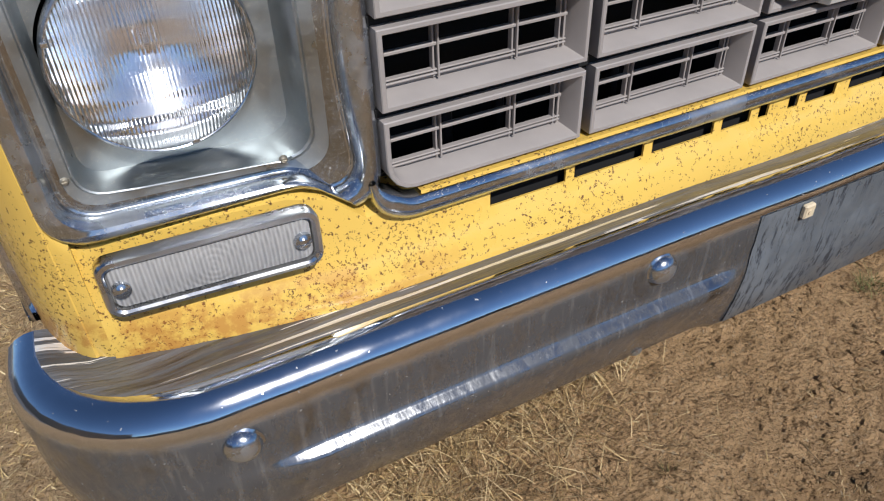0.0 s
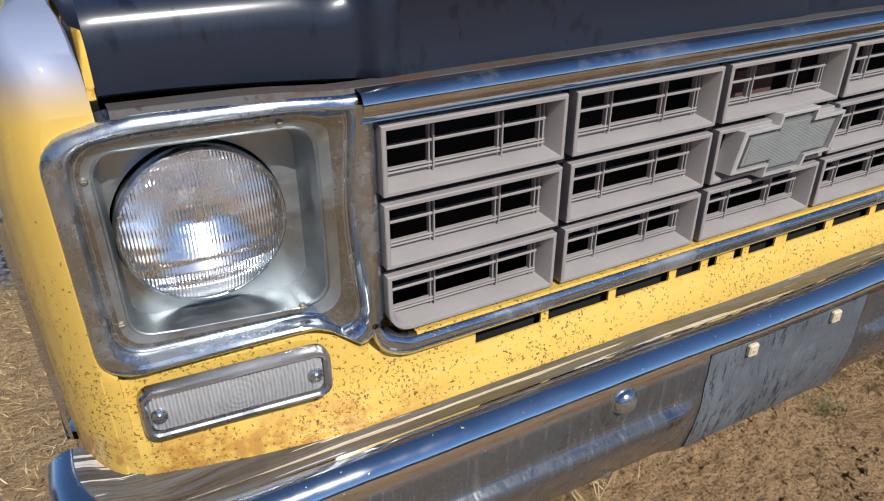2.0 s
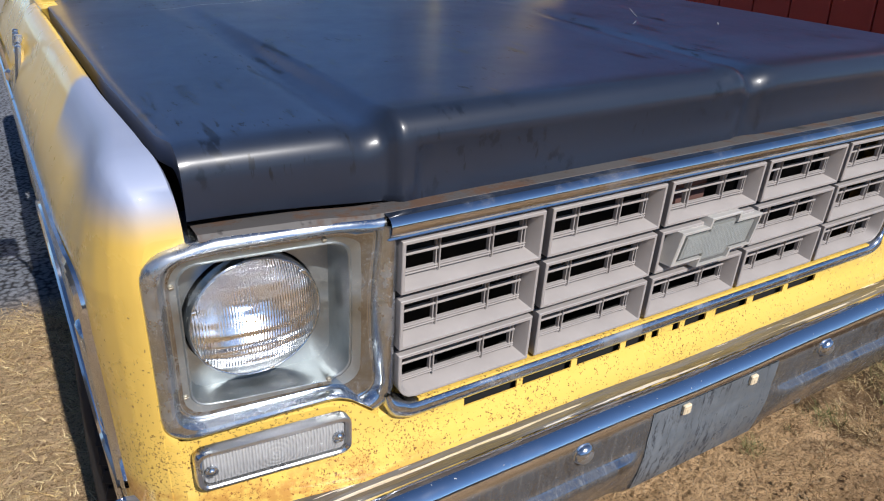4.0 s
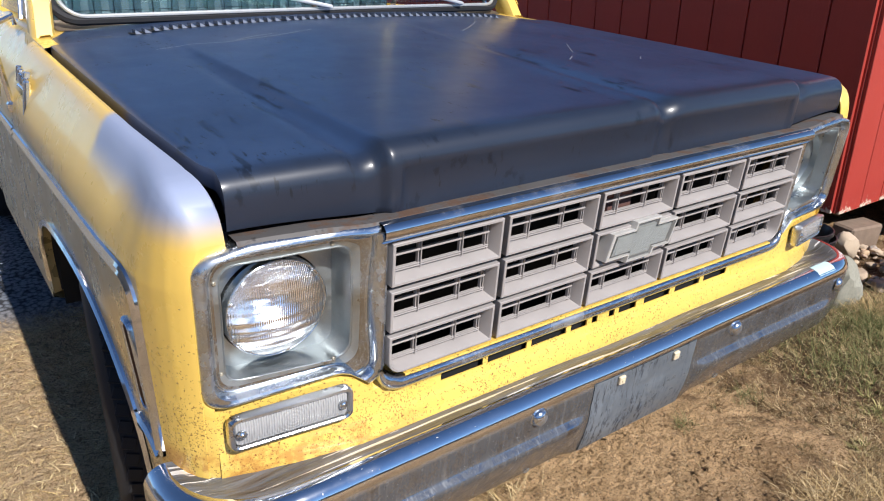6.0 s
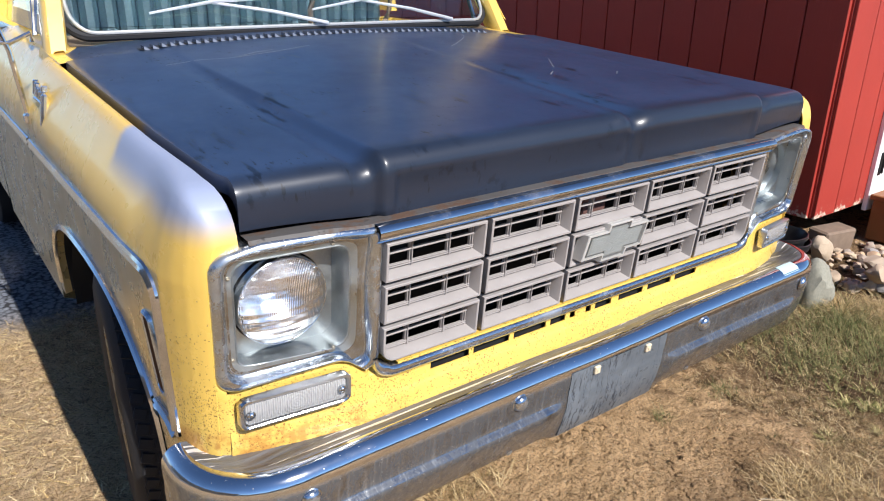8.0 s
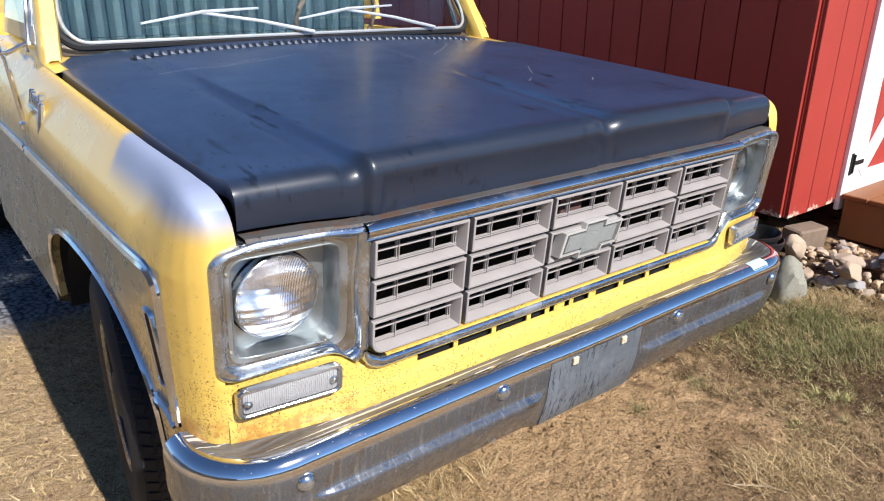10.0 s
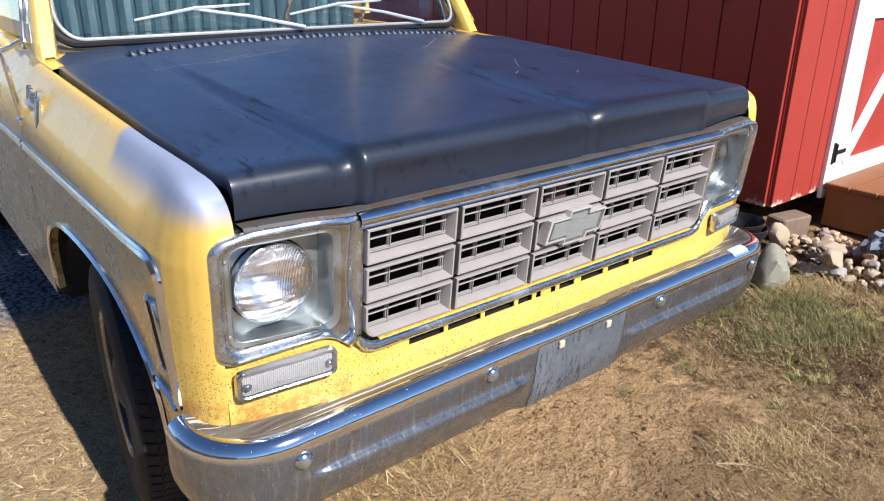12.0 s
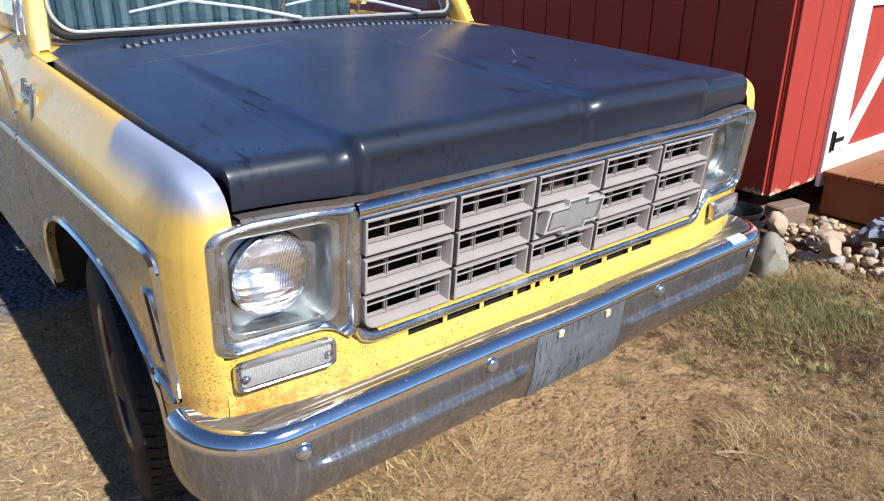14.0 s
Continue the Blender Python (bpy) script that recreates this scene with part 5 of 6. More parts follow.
g.loft([[(x * w, y, z) for x in span(-1, 1, 9)] for y, z, w in ((2.06, 1.70, 0.69), (2.2, 1.735, 0.70), (2.45, 1.735, 0.70), (2.58, 1.70, 0.70))])
g.loft([[(-0.76, 2.61, z), (0.76, 2.61, z)] for z in (0.46, 1.08, 1.46)])
part("cab_dark_lining", cab(g), mat("grey_cab_lining", (0.10, 0.105, 0.11), 0.9, 0, 0.2, 12), truck, "unseen dark grey lining and rear panel added to darken reflections")

# -- wheels and the dark wells behind them --
def wheel_parts(side):
    cx, cy, cz, R = side * 0.835, 0.775, 0.345, 0.352
    g = Geo()
    prof = [(0.205, -0.085), (0.215, -0.098), (0.25, -0.108), (0.30, -0.112), (0.330, -0.104), (0.345, -0.092), (0.3495, -0.07), (0.3505, 0.0), (0.3495, 0.07), (0.345, 0.092), (0.330, 0.104), (0.30, 0.112), (0.25, 0.108), (0.215, 0.098), (0.205, 0.085)]
    g.revolve(prof, (cx, cy, cz), (1, 0, 0), 72)
    n = 64
    for k in range(n):
        a = 2 * math.pi * k / n
        for x, off in ((-0.078, 0), (-0.045, 0.5), (-0.012, 0), (0.012, 0.5), (0.045, 0), (0.078, 0.5)):
            aa = a + off * math.pi / n
            m = Matrix.Translation((cx + x, cy, cz)) @ Matrix.Rotation(aa, 4, "X") @ Matrix.Translation((0, 0, R - 0.002)) @ Matrix.Rotation(0.35 if x > 0 else -0.35, 4, "Z")
            g.box((-0.014, -0.0125, -0.004), (0.014, 0.0125, 0.003), 0.0015, 0, m)
    wheel = part("wheel", g, RUBBER, truck, "dusty black tyre on a steel wheel")
    g = Geo()
    o = side
    g.revolve([(0.205, 0.085 * o), (0.202, 0.098 * o), (0.190, 0.094 * o), (0.178, 0.070 * o), (0.165, 0.045 * o), (0.12, 0.058 * o), (0.075, 0.068 * o), (0.07, 0.095 * o), (0.045, 0.105 * o), (0.001, 0.107 * o)], (cx, cy, cz), (1, 0, 0), 48)
    part("rim", g, STEEL, wheel, "dark steel rim")
    g = Geo()
    g.revolve([(0.206, 0.090 * o), (0.209, 0.100 * o), (0.205, 0.103 * o), (0.192, 0.097 * o), (0.186, 0.082 * o)], (cx, cy, cz), (1, 0, 0), 48)
    part("trim_ring", g, WHEEL_CHROME, wheel, "dull chrome wheel trim ring")
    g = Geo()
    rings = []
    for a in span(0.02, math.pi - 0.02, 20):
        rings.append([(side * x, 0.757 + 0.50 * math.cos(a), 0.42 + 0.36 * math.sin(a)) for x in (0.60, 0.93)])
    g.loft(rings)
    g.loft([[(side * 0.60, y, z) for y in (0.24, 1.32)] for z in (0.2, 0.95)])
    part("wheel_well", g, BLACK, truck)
    c = Vector((cx, cy, cz))
    wheel.matrix_basis = Matrix.Translation(c) @ Matrix.Rotation(radians(-7), 4, "Z") @ Matrix.Translation(-c)


for side in (-1, 1):
    wheel_parts(side)
g = Geo()
g.box((-0.45, 0.12, 0.30), (-0.38, 2.6, 0.42), 0.01)
g.box((0.38, 0.12, 0.30), (0.45, 2.6, 0.42), 0.01)
g.box((-0.74, 0.74, 0.26), (0.74, 0.85, 0.36), 0.02)
g.box((-0.35, 0.35, 0.35), (0.35, 1.3, 0.85), 0.04)
part("chassis", g, STEEL, truck, "dark steel chassis and engine")

# -- bed behind the cab --
def bed_side_geo():
    g = Geo()
    secs = []
    for y in span(2.46, 4.71, 24):
        u = abs((y - 3.71) / 0.47)
        lo = 0.46 if u >= 1 else 0.46 + 0.27 * (1 - u ** 2.5) ** 0.4
        pts = [(0.80, 0.70), (0.80, 1.150), (0.84, 1.158), (0.885, 1.152), (0.93, 1.10), (0.955, 1.01), (0.962, TRIM_Z)] + [(0.962 - 0.012 * k, TRIM_Z + (lo - TRIM_Z) * k) for k in span(0.2, 1, 5)]
        secs.append([(-x, y, z) for x, z in pts])
    g.loft(secs)
    n = len(secs[0])
    g.m = [1 if k % (n - 1) >= 6 else 0 for k in range(len(g.f))]
    return g


for side in (-1, 1):
    g = bed_side_geo()
    if side > 0:
        g.mirror()
    part("bed_side", g, (YELLOW, GOLD), truck, "yellow pickup bed side with dull gold lower half", smooth=50)
    g = Geo()
    g.revolve([(0.10, -0.09), (0.205, -0.085), (0.30, -0.112), (0.345, -0.092), (0.350, 0.0), (0.345, 0.092), (0.30, 0.112), (0.205, 0.085), (0.10, 0.09), (0.001, 0.09)], (side * 0.83, 3.71, 0.345), (1, 0, 0), 48)
    part("rear_wheel", g, RUBBER, truck, "black rear wheel")
part("bed_floor", Geo().box((-0.80, 2.44, 0.64), (0.80, 4.69, 0.68), 0.004), STEEL, truck, "dark steel bed floor")
part("bed_front", Geo().box((-0.80, 2.44, 0.68), (0.80, 2.47, 1.14), 0.006), YELLOW, truck, "yellow bed front panel")
part("tailgate", Geo().box((-0.84, 4.69, 0.50), (0.84, 4.73, 1.14), 0.012), YELLOW, truck, "yellow tailgate")

# ---- ground ----
def ground_z(x, y):
    p = Vector((x, y, 0))
    near = 1 - smooth01((math.hypot(x - 0.3, y) - 3) / 4)
    return near * (0.022 * noise.noise(p * 1.3) + 0.012 * noise.noise(p * 4.1 + Vector((3, 1, 0))) + 0.008 * noise.noise(p * 13) + 0.0035 * noise.noise(p * 23) + 0.009 * noise.noise(p * 31) * (1 + noise.noise(p * 2.2))) - 0.012


def axis(a, b, step, far):
    core = [a + step * i for i in range(int((b - a) / step) + 1)]
    out, d, lo, hi = [], step, core[0], core[-1]
    left, right = [], []
    while lo > -far:
        d *= 1.35
        lo -= d
        left.append(lo)
    d = step
    while hi < far:
        d *= 1.35
        hi += d
        right.append(hi)
    return left[::-1] + core + right


gx, gy = axis(-1.8, 2.6, 0.0125, 400), axis(-1.1, 2.3, 0.0125, 400)
g = Geo()
g.loft([[(x, y, ground_z(x, y)) for y in gy] for x in gx])
ground = new("ground", g.mesh("ground", SOIL, smooth=80))
tagged(ground, "dry tan dirt ground with sparse trampled grass", "ground", kind="structure")

# ---- the red shed ----
CX, CY, SHED_Z, SHED_H = 2.46, 0.715, 0.195, 2.65
wall_1 = new("wall_west", Geo().box((CX + 0.02, CY + 0.02, SHED_Z), (CX + 0.12, CY + 5.0, SHED_H), 0.004).mesh("wall_west", RED))
tagged(wall_1, "shaded barn-red shed wall of grooved boards", "wall", kind="structure")
wall_2 = new("wall_south", Geo().box((CX + 0.021, CY + 0.02, SHED_Z), (CX + 0.60, CY + 0.12, SHED_H), 0.004).box((CX + 1.60, CY + 0.02, SHED_Z), (CX + 4.0, CY + 0.12, SHED_H), 0.004).box((CX + 0.60, CY + 0.02, 2.1), (CX + 1.60, CY + 0.12, SHED_H), 0.004).mesh("wall_south", RED))
tagged(wall_2, "sunlit barn-red shed wall with peeling bottom edge", "wall", kind="structure")
wall_3 = new("wall_back", Geo().box((CX + 0.02, CY + 5.0, SHED_Z), (CX + 4.0, CY + 5.1, SHED_H), 0.004).box((CX + 3.9, CY + 0.12, SHED_Z), (CX + 4.0, CY + 5.0, SHED_H), 0.004).mesh("wall_back", RED))
tagged(wall_3, "barn-red back walls of the shed", "wall", kind="structure")
roof = new("shed_roof", Geo().box((CX - 0.15, CY - 0.12, SHED_H), (CX + 4.15, CY + 5.2, SHED_H + 0.08), 0.01).mesh("shed_roof", mat("roofing", (0.09, 0.085, 0.08), 0.9, 0, 0.2, 20, 0.4, 80)))
tagged(roof, "plain dark flat shed roof", "roof", kind="structure")
BW = 0.213


def board_mesh(w, h):
    return Geo().box((0.004, -0.020, 0), (w - 0.004, 0.0, h), 0.003).mesh("board", RED)


BOARD = board_mesh(BW, SHED_H - SHED_Z)
for i in range(23):
    b = part("board", BOARD, None, wall_1)
    b.matrix_basis = Matrix.Translation((CX + 0.02, CY + 0.03 + i * BW, SHED_Z)) @ Matrix.Rotation(radians(-90), 4, "Z") @ Matrix.Rotation(radians(180), 4, "Z") @ Matrix.Scale(-1, 4, (0, 1, 0))
for i in range(3):
    b = part("board", BOARD, None, wall_2)
    b.location = (CX + 0.018 + i * BW, CY + 0.02, SHED_Z)
for i in range(11):
    b = part("board", BOARD, None, wall_2)
    b.location = (CX + 1.62 + i * BW, CY + 0.02, SHED_Z)
DX0, DX1, DZ = CX + 0.543, CX + 1.63, 0.115
frame_ob = new("door_frame", Geo().box((DX0, CY - 0.028, 0.04 + DZ), (DX0 + 0.118, CY + 0.0, 2.15 + DZ), 0.004).box((DX1 - 0.105, CY - 0.028, 0.04 + DZ), (DX1, CY, 2.15 + DZ), 0.004).box((DX0, CY - 0.028, 2.15 + DZ), (DX1, CY, 2.26 + DZ), 0.004).mesh("door_frame", WHITE))
tagged(frame_ob, "white painted door casing on the shed", "door frame", kind="structure")
door = thing("shed_door", "red plank shed door with white cross bracing", "door", kind="structure")
g = Geo()
g.box((DX0 + 0.121, CY - 0.004, 0.10 + DZ), (DX1 - 0.108, CY + 0.02, 2.14 + DZ), 0.003)
part("panel", g, RED, door)
g = Geo()
g.box((DX0 + 0.121, CY - 0.024, 0.10 + DZ), (DX0 + 0.235, CY - 0.004, 2.14 + DZ), 0.003)
g.box((DX1 - 0.21, CY - 0.024, 0.10 + DZ), (DX1 - 0.108, CY - 0.004, 2.14 + DZ), 0.003)
g.box((DX0 + 0.235, CY - 0.024, 0.10 + DZ), (DX1 - 0.21, CY - 0.004, 0.24 + DZ), 0.003)
g.box((DX0 + 0.235, CY - 0.024, 1.05 + DZ), (DX1 - 0.21, CY - 0.004, 1.17 + DZ), 0.003)
part("white_rail", g, WHITE, door, "white painted rail")
a, b = Vector((DX0 + 0.20, 0, 0.23 + DZ)), Vector((DX1 - 0.20, 0, 1.06 + DZ))
L = (b - a).length
g = Geo()
g.box((0, -0.012, -0.045), (L, 0.012, 0.045), 0.003, 0, Matrix.Translation((a.x, CY - 0.017, a.z)) @ Matrix.Rotation(-math.atan2(b.z - a.z, b.x - a.x), 4, "Y"))
part("white_brace", g, WHITE, door, "white diagonal brace")
g = Geo()
g.box((DX0 + 0.035, CY - 0.033, 0.24 + DZ), (DX0 + 0.065, CY - 0.028, 0.37 + DZ), 0.002)
g.box((DX0 + 0.065, CY - 0.033, 0.292 + DZ), (DX0 + 0.20, CY - 0.026, 0.318 + DZ), 0.002)
g.tube([(DX0 + 0.068, CY - 0.035, 0.25 + DZ), (DX0 + 0.068, CY - 0.035, 0.36 + DZ)], 0.007, 8)
part("hinge", g, mat("black_iron", (0.02, 0.02, 0.02), 0.5, 0.5), door, "black iron strap hinge")

# ---- plain unseen walls added round the yard behind the camera to darken reflections ----
UNSEEN_WALL = mat("unseen_wall_brown", (0.20, 0.18, 0.15), 0.9, 0, 0.3, 3.0, 0.3, 30)
for nm, lo, hi in (("wall_unseen_front", (-14, -9.1, -0.1), (14, -9.0, 1.3)), ("wall_unseen_side", (-14.1, -9, -0.1), (-14.0, 14, 3.4)), ("wall_unseen_rear", (-14, 14, -0.1), (14, 14.1, 1.3)), ("wall_unseen_far", (14, -9, -0.1), (14.1, 14, 1.3))):
    tagged(new(nm, Geo().box(lo, hi, 0.01).mesh(nm, UNSEEN_WALL)), "plain unseen wall added round the yard to darken reflections", "fence", kind="structure")

# ---- things by the shed ----
step = thing("wooden_step", "brown stained wooden step before the shed door", "step")
SX, SY0, SY1, SZ = 2.98, 0.08, 0.68, 0.262
g = Geo()
g.box((SX + 0.02, SY0 + 0.02, 0.0), (SX + 1.3, SY1 - 0.02, SZ - 0.03), 0.006)
part("box", g, BROWN, step)
PLANK = Geo().box((0, 0, 0), (1.34, 0.142, 0.03), 0.005).mesh("plank", BROWN)
for i in range(4):
    part("plank", PLANK, None, step).location = (SX, SY0 + i * 0.15, SZ - 0.03)


def rock_mesh(seed, n=14, lo=0.48, hi=0.86):
    rnd = random.Random(seed)
    off = Vector((rnd.uniform(0, 50), rnd.uniform(0, 50), rnd.uniform(0, 50)))
    bm = bmesh.new()
    bmesh.ops.create_icosphere(bm, subdivisions=3, radius=1)
    planes = [(Vector((rnd.gauss(0, 1), rnd.gauss(0, 1), rnd.gauss(0, 1))).normalized(), rnd.uniform(lo, hi)) for _ in range(n)]
    for v in bm.verts:
        p = v.co.copy()
        for nn, d in planes:
            k = p.dot(nn)
            if k > d:
                p -= nn * (k - d)
        v.co = p * (1 + 0.18 * noise.noise(p * 1.7 + off) + 0.07 * noise.noise(p * 4.2 + off) + 0.03 * noise.noise(p * 9.0 + off))
    me = bpy.data.meshes.new("stone")
    bm.to_mesh(me)
    bm.free()
    me.materials.append(STONE)
    me.shade_smooth()
    me.set_sharp_from_angle(angle=radians(34))
    return me


ROCKS = [rock_mesh(i) for i in range(8)] + [rock_mesh(47, 9, 0.62, 1.0)]
ROCKS[8].materials[0] = LICHEN
rnd = random.Random(5)


def stone(x, y, z, sx, sy, sz, k, turn, label, group=""):
    ob = new("stone", ROCKS[k])
    ob.location, ob.scale, ob.rotation_euler = (x, y, z), (sx, sy, sz), (rnd.uniform(-0.25, 0.25), rnd.uniform(-0.25, 0.25), turn)
    return tagged(ob, label, "stone", group)


stone(1.925, 0.400, 0.055, 0.090, 0.085, 0.145, 8, 0.4, "large grey-green field stone standing by the bumper")
stone(2.27, 0.27, 0.085, 0.105, 0.065, 0.055, 4, 0.3, "large tan field stone on the rock pile", "rock pile")
stone(2.42, 0.34, 0.08, 0.095, 0.06, 0.05, 6, -0.4, "large tan field stone on the rock pile", "rock pile")
stone(2.44, 0.64, 0.07, 0.075, 0.06, 0.085, 5, 0.6, "pale tan stone against the shed corner")
count = 0
while count < 250:
    x, y = rnd.uniform(2.05, 3.3), rnd.uniform(-0.55, 0.66)
    if y > 0.66 - 0.05 * (x - 2.3) or y < 0.62 - 0.95 * (x - 2.02) * 0.55 - 0.55 or x - 2.12 < (0.60 - y) * 0.25:
        continue
    if x > SX - 0.06 and y > SY0 - 0.05:
        continue
    s = rnd.choice((0.014, 0.017, 0.020, 0.024, 0.030, 0.040))
    hump = 0.06 * math.exp(-((x - 2.55) / 0.35) ** 2 - ((y - 0.1) / 0.4) ** 2)
    stone(x, y, ground_z(x, y) + s * 0.45 + hump * rnd.uniform(0.2, 1), s * rnd.uniform(0.9, 1.5), s * rnd.uniform(0.7, 1.1), s * rnd.uniform(0.55, 0.9), rnd.randrange(8), rnd.uniform(0, 6.28), "tan field stone in a loose heap", "rock pile")
    count += 1
block = new("wood_block", Geo().box((-0.125, -0.06, -0.06), (0.125, 0.06, 0.065), 0.010).mesh("wood_block", mat("weathered_wood", (0.19, 0.135, 0.095), 0.85, 0, 0.4, 16, 0.5, 90)))
block.matrix_world = pose(2.675, 0.70, 0.055, 3, 2, -8)
tagged(block, "weathered brown wooden block under the shed wall", "block")
sill2 = new("sill_block", Geo().box((CX - 0.02, CY + 2.2, -0.03), (CX + 0.36, CY + 2.5, 0.098), 0.012).mesh("sill_block", CONCRETE))
tagged(sill2, "weathered concrete block under the shed wall", "block")
pot = thing("plant_pot", "stack of black plastic pots beside the truck", "pot", at=(2.09, 0.675, -0.02))
for k, (dz, tilt) in enumerate(((0.0, 0.0), (0.022, 0.04), (0.044, -0.03))):
    g = Geo()
    g.revolve([(0.001, 0.002), (0.095, 0.002), (0.125, 0.17), (0.134, 0.172), (0.136, 0.19), (0.130, 0.192), (0.122, 0.178), (0.092, 0.01), (0.001, 0.01)], (0, 0, 0), (0, 0, 1), 40)
    p = part("pot", g, PLASTIC, pot)
    p.location, p.rotation_euler = (0.004 * k, 0.006 * k, dz), (tilt, tilt * 0.5, 0)
# crumpled cloth on the stones
g = Geo()
rows = []
for i in range(22):
    row = []
    for j in range(16):
        u, v = i / 21 - 0.5, j / 15 - 0.5
        q = Vector((u * 7, v * 7, 2.3))
        h = 0.055 * abs(noise.noise(q)) + 0.03 * abs(noise.noise(q * 2.3)) + 0.05 * (1 - 3.2 * (u * u + v * v))
        row.append((2.74 + u * 0.32 + 0.05 * noise.noise(q + Vector((9, 0, 0))), 0.16 + v * 0.22 + 0.05 * noise.noise(q + Vector((0, 7, 0))), 0.075 + h))
    rows.append(row)
g.loft(rows)
g.loft([[(x, y, z - 0.006) for x, y, z in r] for r in rows])
cloth = new("cloth", g.mesh("cloth", DENIM, smooth=60))
tagged(cloth, "crumpled faded blue cloth dropped on the stones", "cloth")

# ---- grass and litter ----
def blades(name, count, place, length, width, up, colours, label, seed, tuft=1):
    """Thin bent blades; place(rnd) gives x, y or None; up is how steeply they stand."""
    rnd = random.Random(seed)
    vs, fs = [], []
    made, queue = 0, []
    while made < count:
        p = place(rnd) if not queue else None
        if p is None and not queue:
            continue
        if p is not None:
            queue += [(p[0], p[1], rnd.uniform(0.6, 1.4))] * tuft
        x, y, size = queue.pop()
        made += 1
        a = rnd.uniform(0, 2 * math.pi)
        if tuft > 1:
            out = abs(rnd.gauss(0, 0.016)) * size
            x, y = x + math.cos(a) * out, y + math.sin(a) * out
        z = ground_z(x, y)
        e = up * rnd.uniform(0.4, 1.5)
        ln, w = length * rnd.uniform(0.4, 1.3), width * rnd.uniform(0.6, 1.3)
        dx, dy = math.cos(a), math.sin(a)
        bend = rnd.uniform(-0.6, 0.6)
        k = len(vs)
        px, py, pz, aa = x, y, z - 0.003, a
        for i in range(4):
            t = i / 3
            hw = w * (1 - 0.85 * t) / 2
            ox, oy = -math.sin(aa) * hw, math.cos(aa) * hw
            vs += [(px + ox, py + oy, pz), (px - ox, py - oy, pz + hw * 0.5)]
            el = e * (1 - 0.95 * t)
            st = ln / 3
            px, py = px + math.cos(aa) * math.cos(el) * st, py + math.sin(aa) * math.cos(el) * st
            pz = max(pz + math.sin(el) * st, ground_z(px, py) + 0.002 if i > 0 else pz)
            aa += bend / 3
        for i in range(3):
            fs.append((k + 2 * i, k + 2 * i + 1, k + 2 * i + 3, k + 2 * i + 2))
    me = bpy.data.meshes.new(name)
    me.from_pydata(vs, [], fs)
    me.materials.append(island_colour(name, colours))
    me.shade_smooth()
    ob = new(name, me)
    return tagged(ob, label, "grass", kind="stuff")


def clump_at(cx, cy, sx, sy):
    def place(rnd):
        return rnd.gauss(cx, sx), rnd.gauss(cy, sy)
    return place


def blocked(x, y):
    return (x > CX - 0.02 and y > CY - 0.02) or (x > SX and SY0 < y < SY1) or y > 4 or x > 3.5


def dense_right(rnd):
    x, y = rnd.uniform(0.5, 2.3), rnd.uniform(-1.3, 1.6)
    n1 = noise.noise(Vector((x * 2.1, y * 2.1, 0)))
    if blocked(x, y) or x < 0.75 + 0.5 * n1 + 0.25 * (y + 0.2) or (n1 < -0.15 and rnd.random() < 0.75):
        return None
    return x, y


def all_over(rnd):
    x, y = rnd.uniform(-2.2, 2.4), rnd.uniform(-1.3, 2.6)
    n1 = noise.noise(Vector((x * 1.7, y * 1.7, 5)))
    bare = min(1.0, 1.3 * math.exp(-((x - 0.48) / 0.5) ** 4 - ((y - 0.15) / 0.33) ** 4))
    if blocked(x, y) or rnd.random() < bare * 0.96 or (n1 < -0.1 and rnd.random() < 0.6) or (y > 2.2 and x < 1):
        return None
    return x, y


SOILY = ((0.12, 0.066, 0.030), (0.38, 0.25, 0.11), (0.66, 0.50, 0.28), (0.07, 0.042, 0.021), (0.30, 0.20, 0.10))
STRAW = ((0.23, 0.135, 0.058), (0.50, 0.35, 0.155), (0.72, 0.55, 0.31), (0.10, 0.060, 0.028), (0.33, 0.22, 0.105))
PALE_STRAW = ((0.30, 0.18, 0.075), (0.64, 0.46, 0.205), (0.84, 0.67, 0.38), (0.16, 0.095, 0.045), (0.46, 0.32, 0.155))
GREEN = ((0.05, 0.065, 0.018), (0.13, 0.14, 0.045), (0.36, 0.30, 0.14), (0.58, 0.46, 0.26), (0.07, 0.09, 0.025), (0.14, 0.10, 0.05))
blades("dry_grass", 20000, all_over, 0.034, 0.0022, 0.32, STRAW, "flattened dry straw-coloured grass and litter", 1)


def green_right(rnd):
    p = dense_right(rnd)
    return p if p and p[1] > -0.30 and p[0] > 0.95 and noise.noise(Vector((p[0] * 2.3 + 7, p[1] * 2.3, 1))) > 0.0 else None


def straw_right(rnd):
    p = dense_right(rnd)
    return p if p and noise.noise(Vector((p[0] * 2.3 + 7, p[1] * 2.3, 1))) < 0.15 else None


LEAF = ((0.06, 0.085, 0.02), (0.20, 0.21, 0.055), (0.44, 0.36, 0.15), (0.10, 0.12, 0.035), (0.66, 0.52, 0.27), (0.20, 0.13, 0.06))
blades("green_grass", 10000, green_right, 0.036, 0.0024, 0.80, LEAF, "patches of short green grass", 2, 45)
blades("straw_grass", 12000, straw_right, 0.029, 0.0022, 0.42, SOILY, "patches of dry straw-coloured grass", 4, 38)


def left_side(rnd):
    x, y = rnd.uniform(-2.2, -0.5), rnd.uniform(-0.4, 2.2)
    return x, y


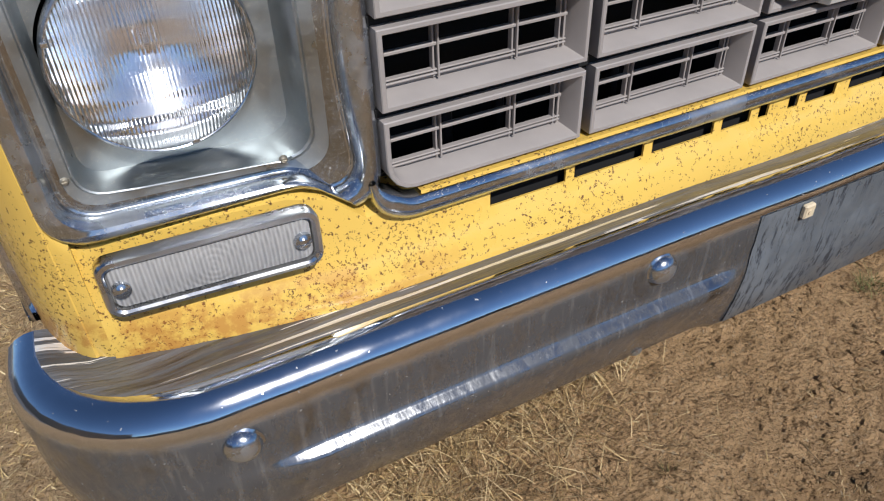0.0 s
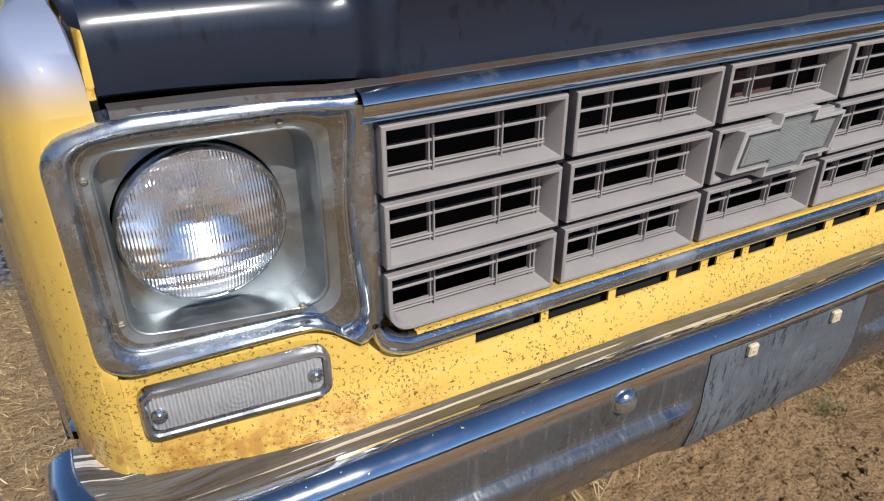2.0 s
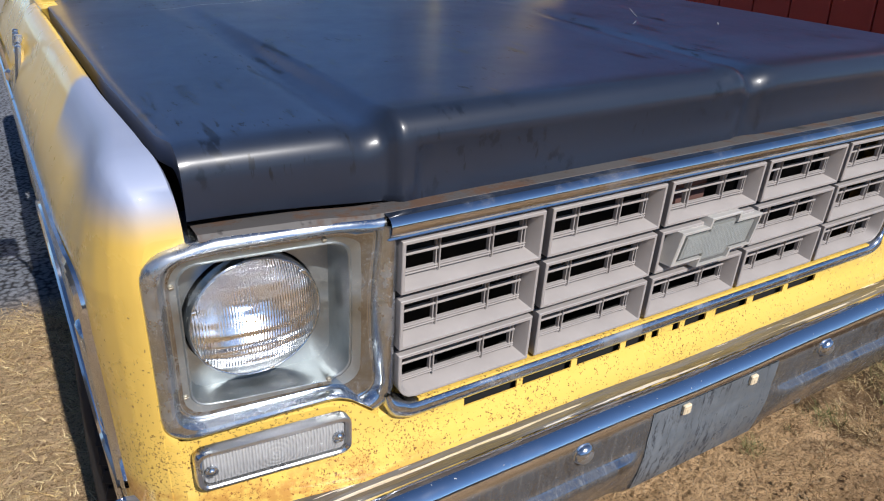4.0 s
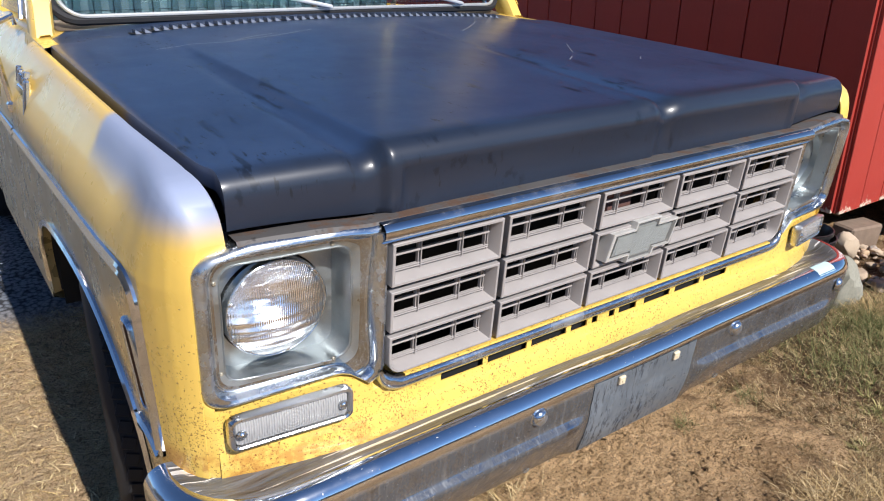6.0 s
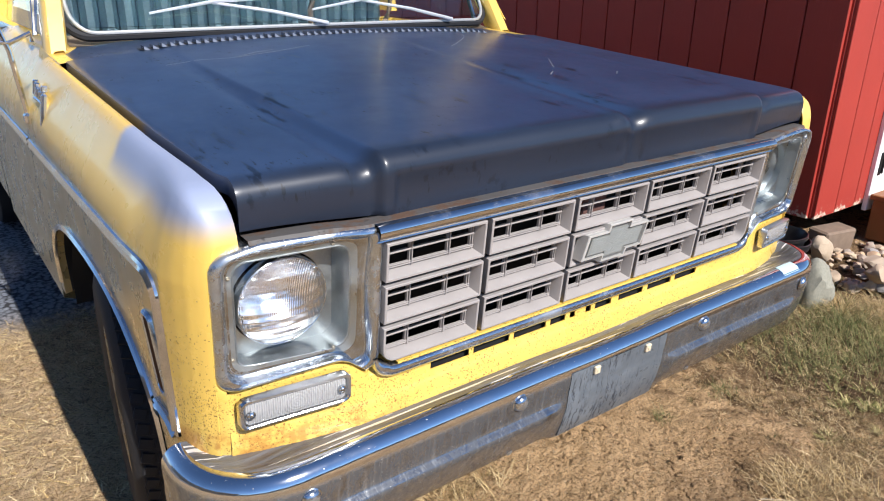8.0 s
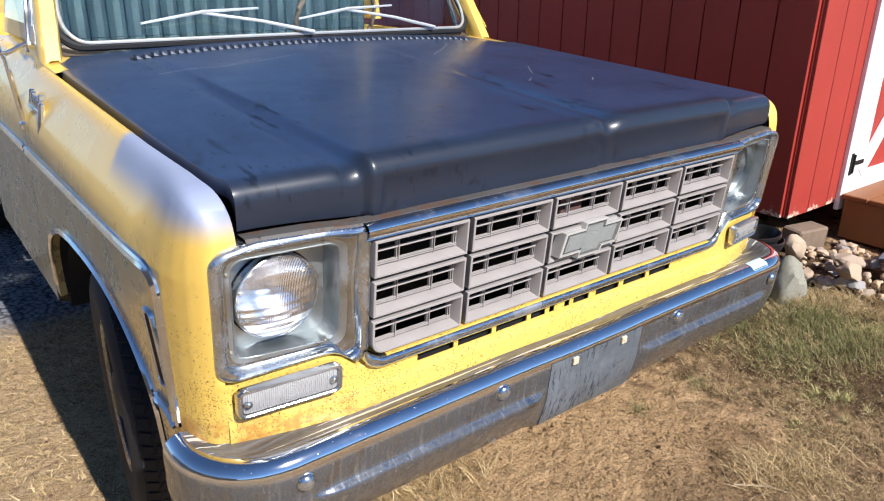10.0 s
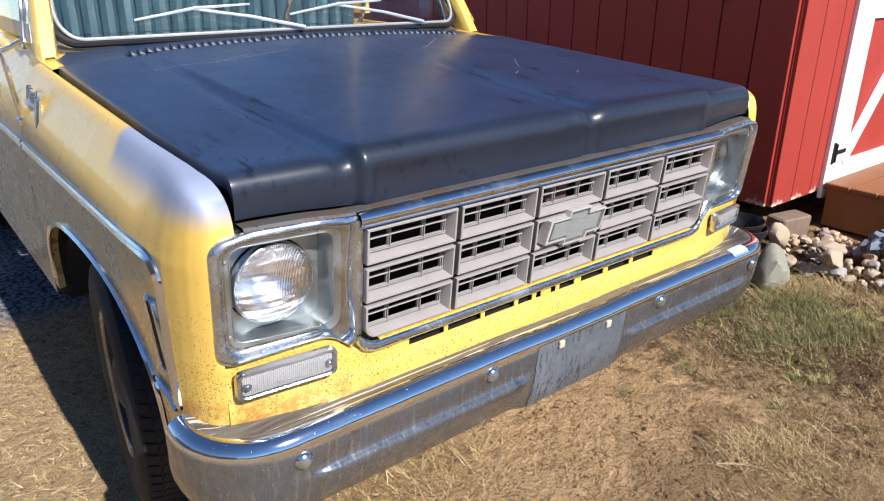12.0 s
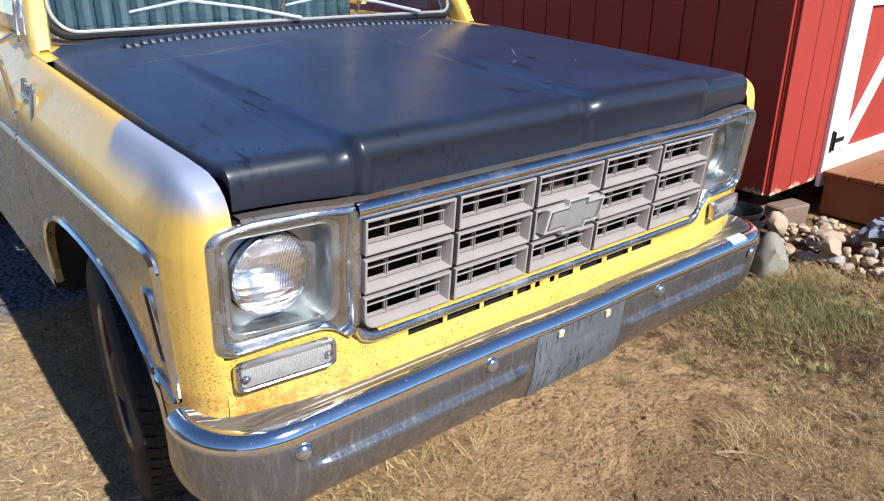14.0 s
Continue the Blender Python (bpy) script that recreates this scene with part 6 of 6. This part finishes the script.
blades("trampled_straw", 30000, left_side, 0.050, 0.0026, 0.28, PALE_STRAW, "trampled dry straw beside the truck", 3, 5)
for i, (cx, cy, n, sx, ln) in enumerate(((-0.34, 0.30, 1300, 0.14, 0.13), (-0.55, 0.20, 1000, 0.13, 0.12), (0.78, -0.30, 700, 0.09, 0.12), (1.35, 0.30, 500, 0.16, 0.08), (0.35, -0.55, 500, 0.12, 0.11), (1.55, 0.12, 350, 0.13, 0.09), (1.93, 0.26, 700, 0.05, 0.20), (2.10, 0.16, 900, 0.09, 0.17), (1.80, 0.36, 300, 0.09, 0.13), (0.635, -0.24, 520, 0.060, 0.13), (-0.13, 0.33, 400, 0.07, 0.11), (2.2, -0.05, 700, 0.10, 0.14))):
    blades("grass_tuft", n, clump_at(cx, cy, sx, sx * 0.7), ln * 0.62, 0.0022, 0.6, STRAW, "tangled tuft of dry grass", 10 + i)
def right_front(rnd):
    x, y = rnd.gauss(0.85, 0.38), rnd.gauss(-0.28, 0.26)
    n1 = noise.noise(Vector((x * 3.1, y * 3.1, 2)))
    bare = math.exp(-((x - 0.45) / 0.42) ** 4 - ((y - 0.18) / 0.30) ** 4)
    return None if blocked(x, y) or n1 < -0.05 or rnd.random() < bare else (x, y)


blades("matted_grass", 22000, right_front, 0.026, 0.0022, 0.34, SOILY, "matted brown and straw grass on loose soil", 31, 9)
for i, (cx, cy, n, sx, ln) in enumerate(((1.45, 0.10, 1100, 0.12, 0.08), (1.70, -0.05, 900, 0.11, 0.08), (1.90, 0.20, 900, 0.11, 0.09), (0.95, 0.20, 110, 0.030, 0.05), (0.63, 0.215, 90, 0.022, 0.05), (1.45, 0.38, 500, 0.08, 0.08), (1.75, 0.20, 600, 0.09, 0.10))):
    blades("green_tuft", n, clump_at(cx, cy, sx, sx * 0.8), ln, 0.0022, 0.9, GREEN[:3] + GREEN[4:5], "tuft of short green grass", 40 + i)
# dark brown blades whose colour puts shadow clumps among the straw
DARK = ((0.050, 0.028, 0.014), (0.13, 0.078, 0.036), (0.30, 0.20, 0.09), (0.06, 0.065, 0.022), (0.09, 0.05, 0.024))
blades("dark_grass", 9000, dense_right, 0.026, 0.0026, 0.85, DARK, "clumps of dark grass coloured as shadow among the straw", 51, 42)
blades("dark_grass", 3500, right_front, 0.020, 0.0026, 0.80, DARK, "clumps of dark grass coloured as shadow among the straw", 52, 34)
# a dry stick on the straw
g = Geo()
g.tube([(x, y, ground_z(x, y) + 0.006) for x, y in ((0.50, -0.215), (0.545, -0.245), (0.585, -0.290), (0.60, -0.335))], (0.003, 0.0034, 0.003, 0.0018), 7)
stick = new("stick", g.mesh("stick", mat("bleached_stick", (0.40, 0.31, 0.20), 0.8, 0, 0.3, 60)))
tagged(stick, "thin bleached stick lying on dry grass", "stick")
# clods and pebbles
rndp = random.Random(21)
vs, fs = [], []
ico = bmesh.new()
bmesh.ops.create_icosphere(ico, subdivisions=1, radius=1)
iv = [v.co.copy() for v in ico.verts]
iff = [[v.index for v in f.verts] for f in ico.faces]
ico.free()
for i in range(15000):
    x, y = (rndp.gauss(0.45, 0.42), rndp.gauss(-0.05, 0.32)) if i % 2 else (rndp.uniform(-1.6, 2.4), rndp.uniform(-1.2, 1.9))
    if blocked(x, y):
        continue
    s = 0.0014 + 0.0080 * rndp.random() ** 12
    k = len(vs)
    sc = Vector((rndp.uniform(0.7, 1.5), rndp.uniform(0.7, 1.5), rndp.uniform(0.3, 0.65))) * s
    for v in iv:
        j = 1 + rndp.uniform(-0.42, 0.42)
        vs.append((x + v.x * sc.x * j, y + v.y * sc.y * j, ground_z(x, y) + s * 0.3 + v.z * sc.z * j))
    fs += [[a + k for a in f] for f in iff]
me = bpy.data.meshes.new("clods")
me.from_pydata(vs, [], fs)
me.materials.append(SOIL)
tagged(new("clods", me), "small clods and pebbles on the dirt", "soil", kind="stuff")
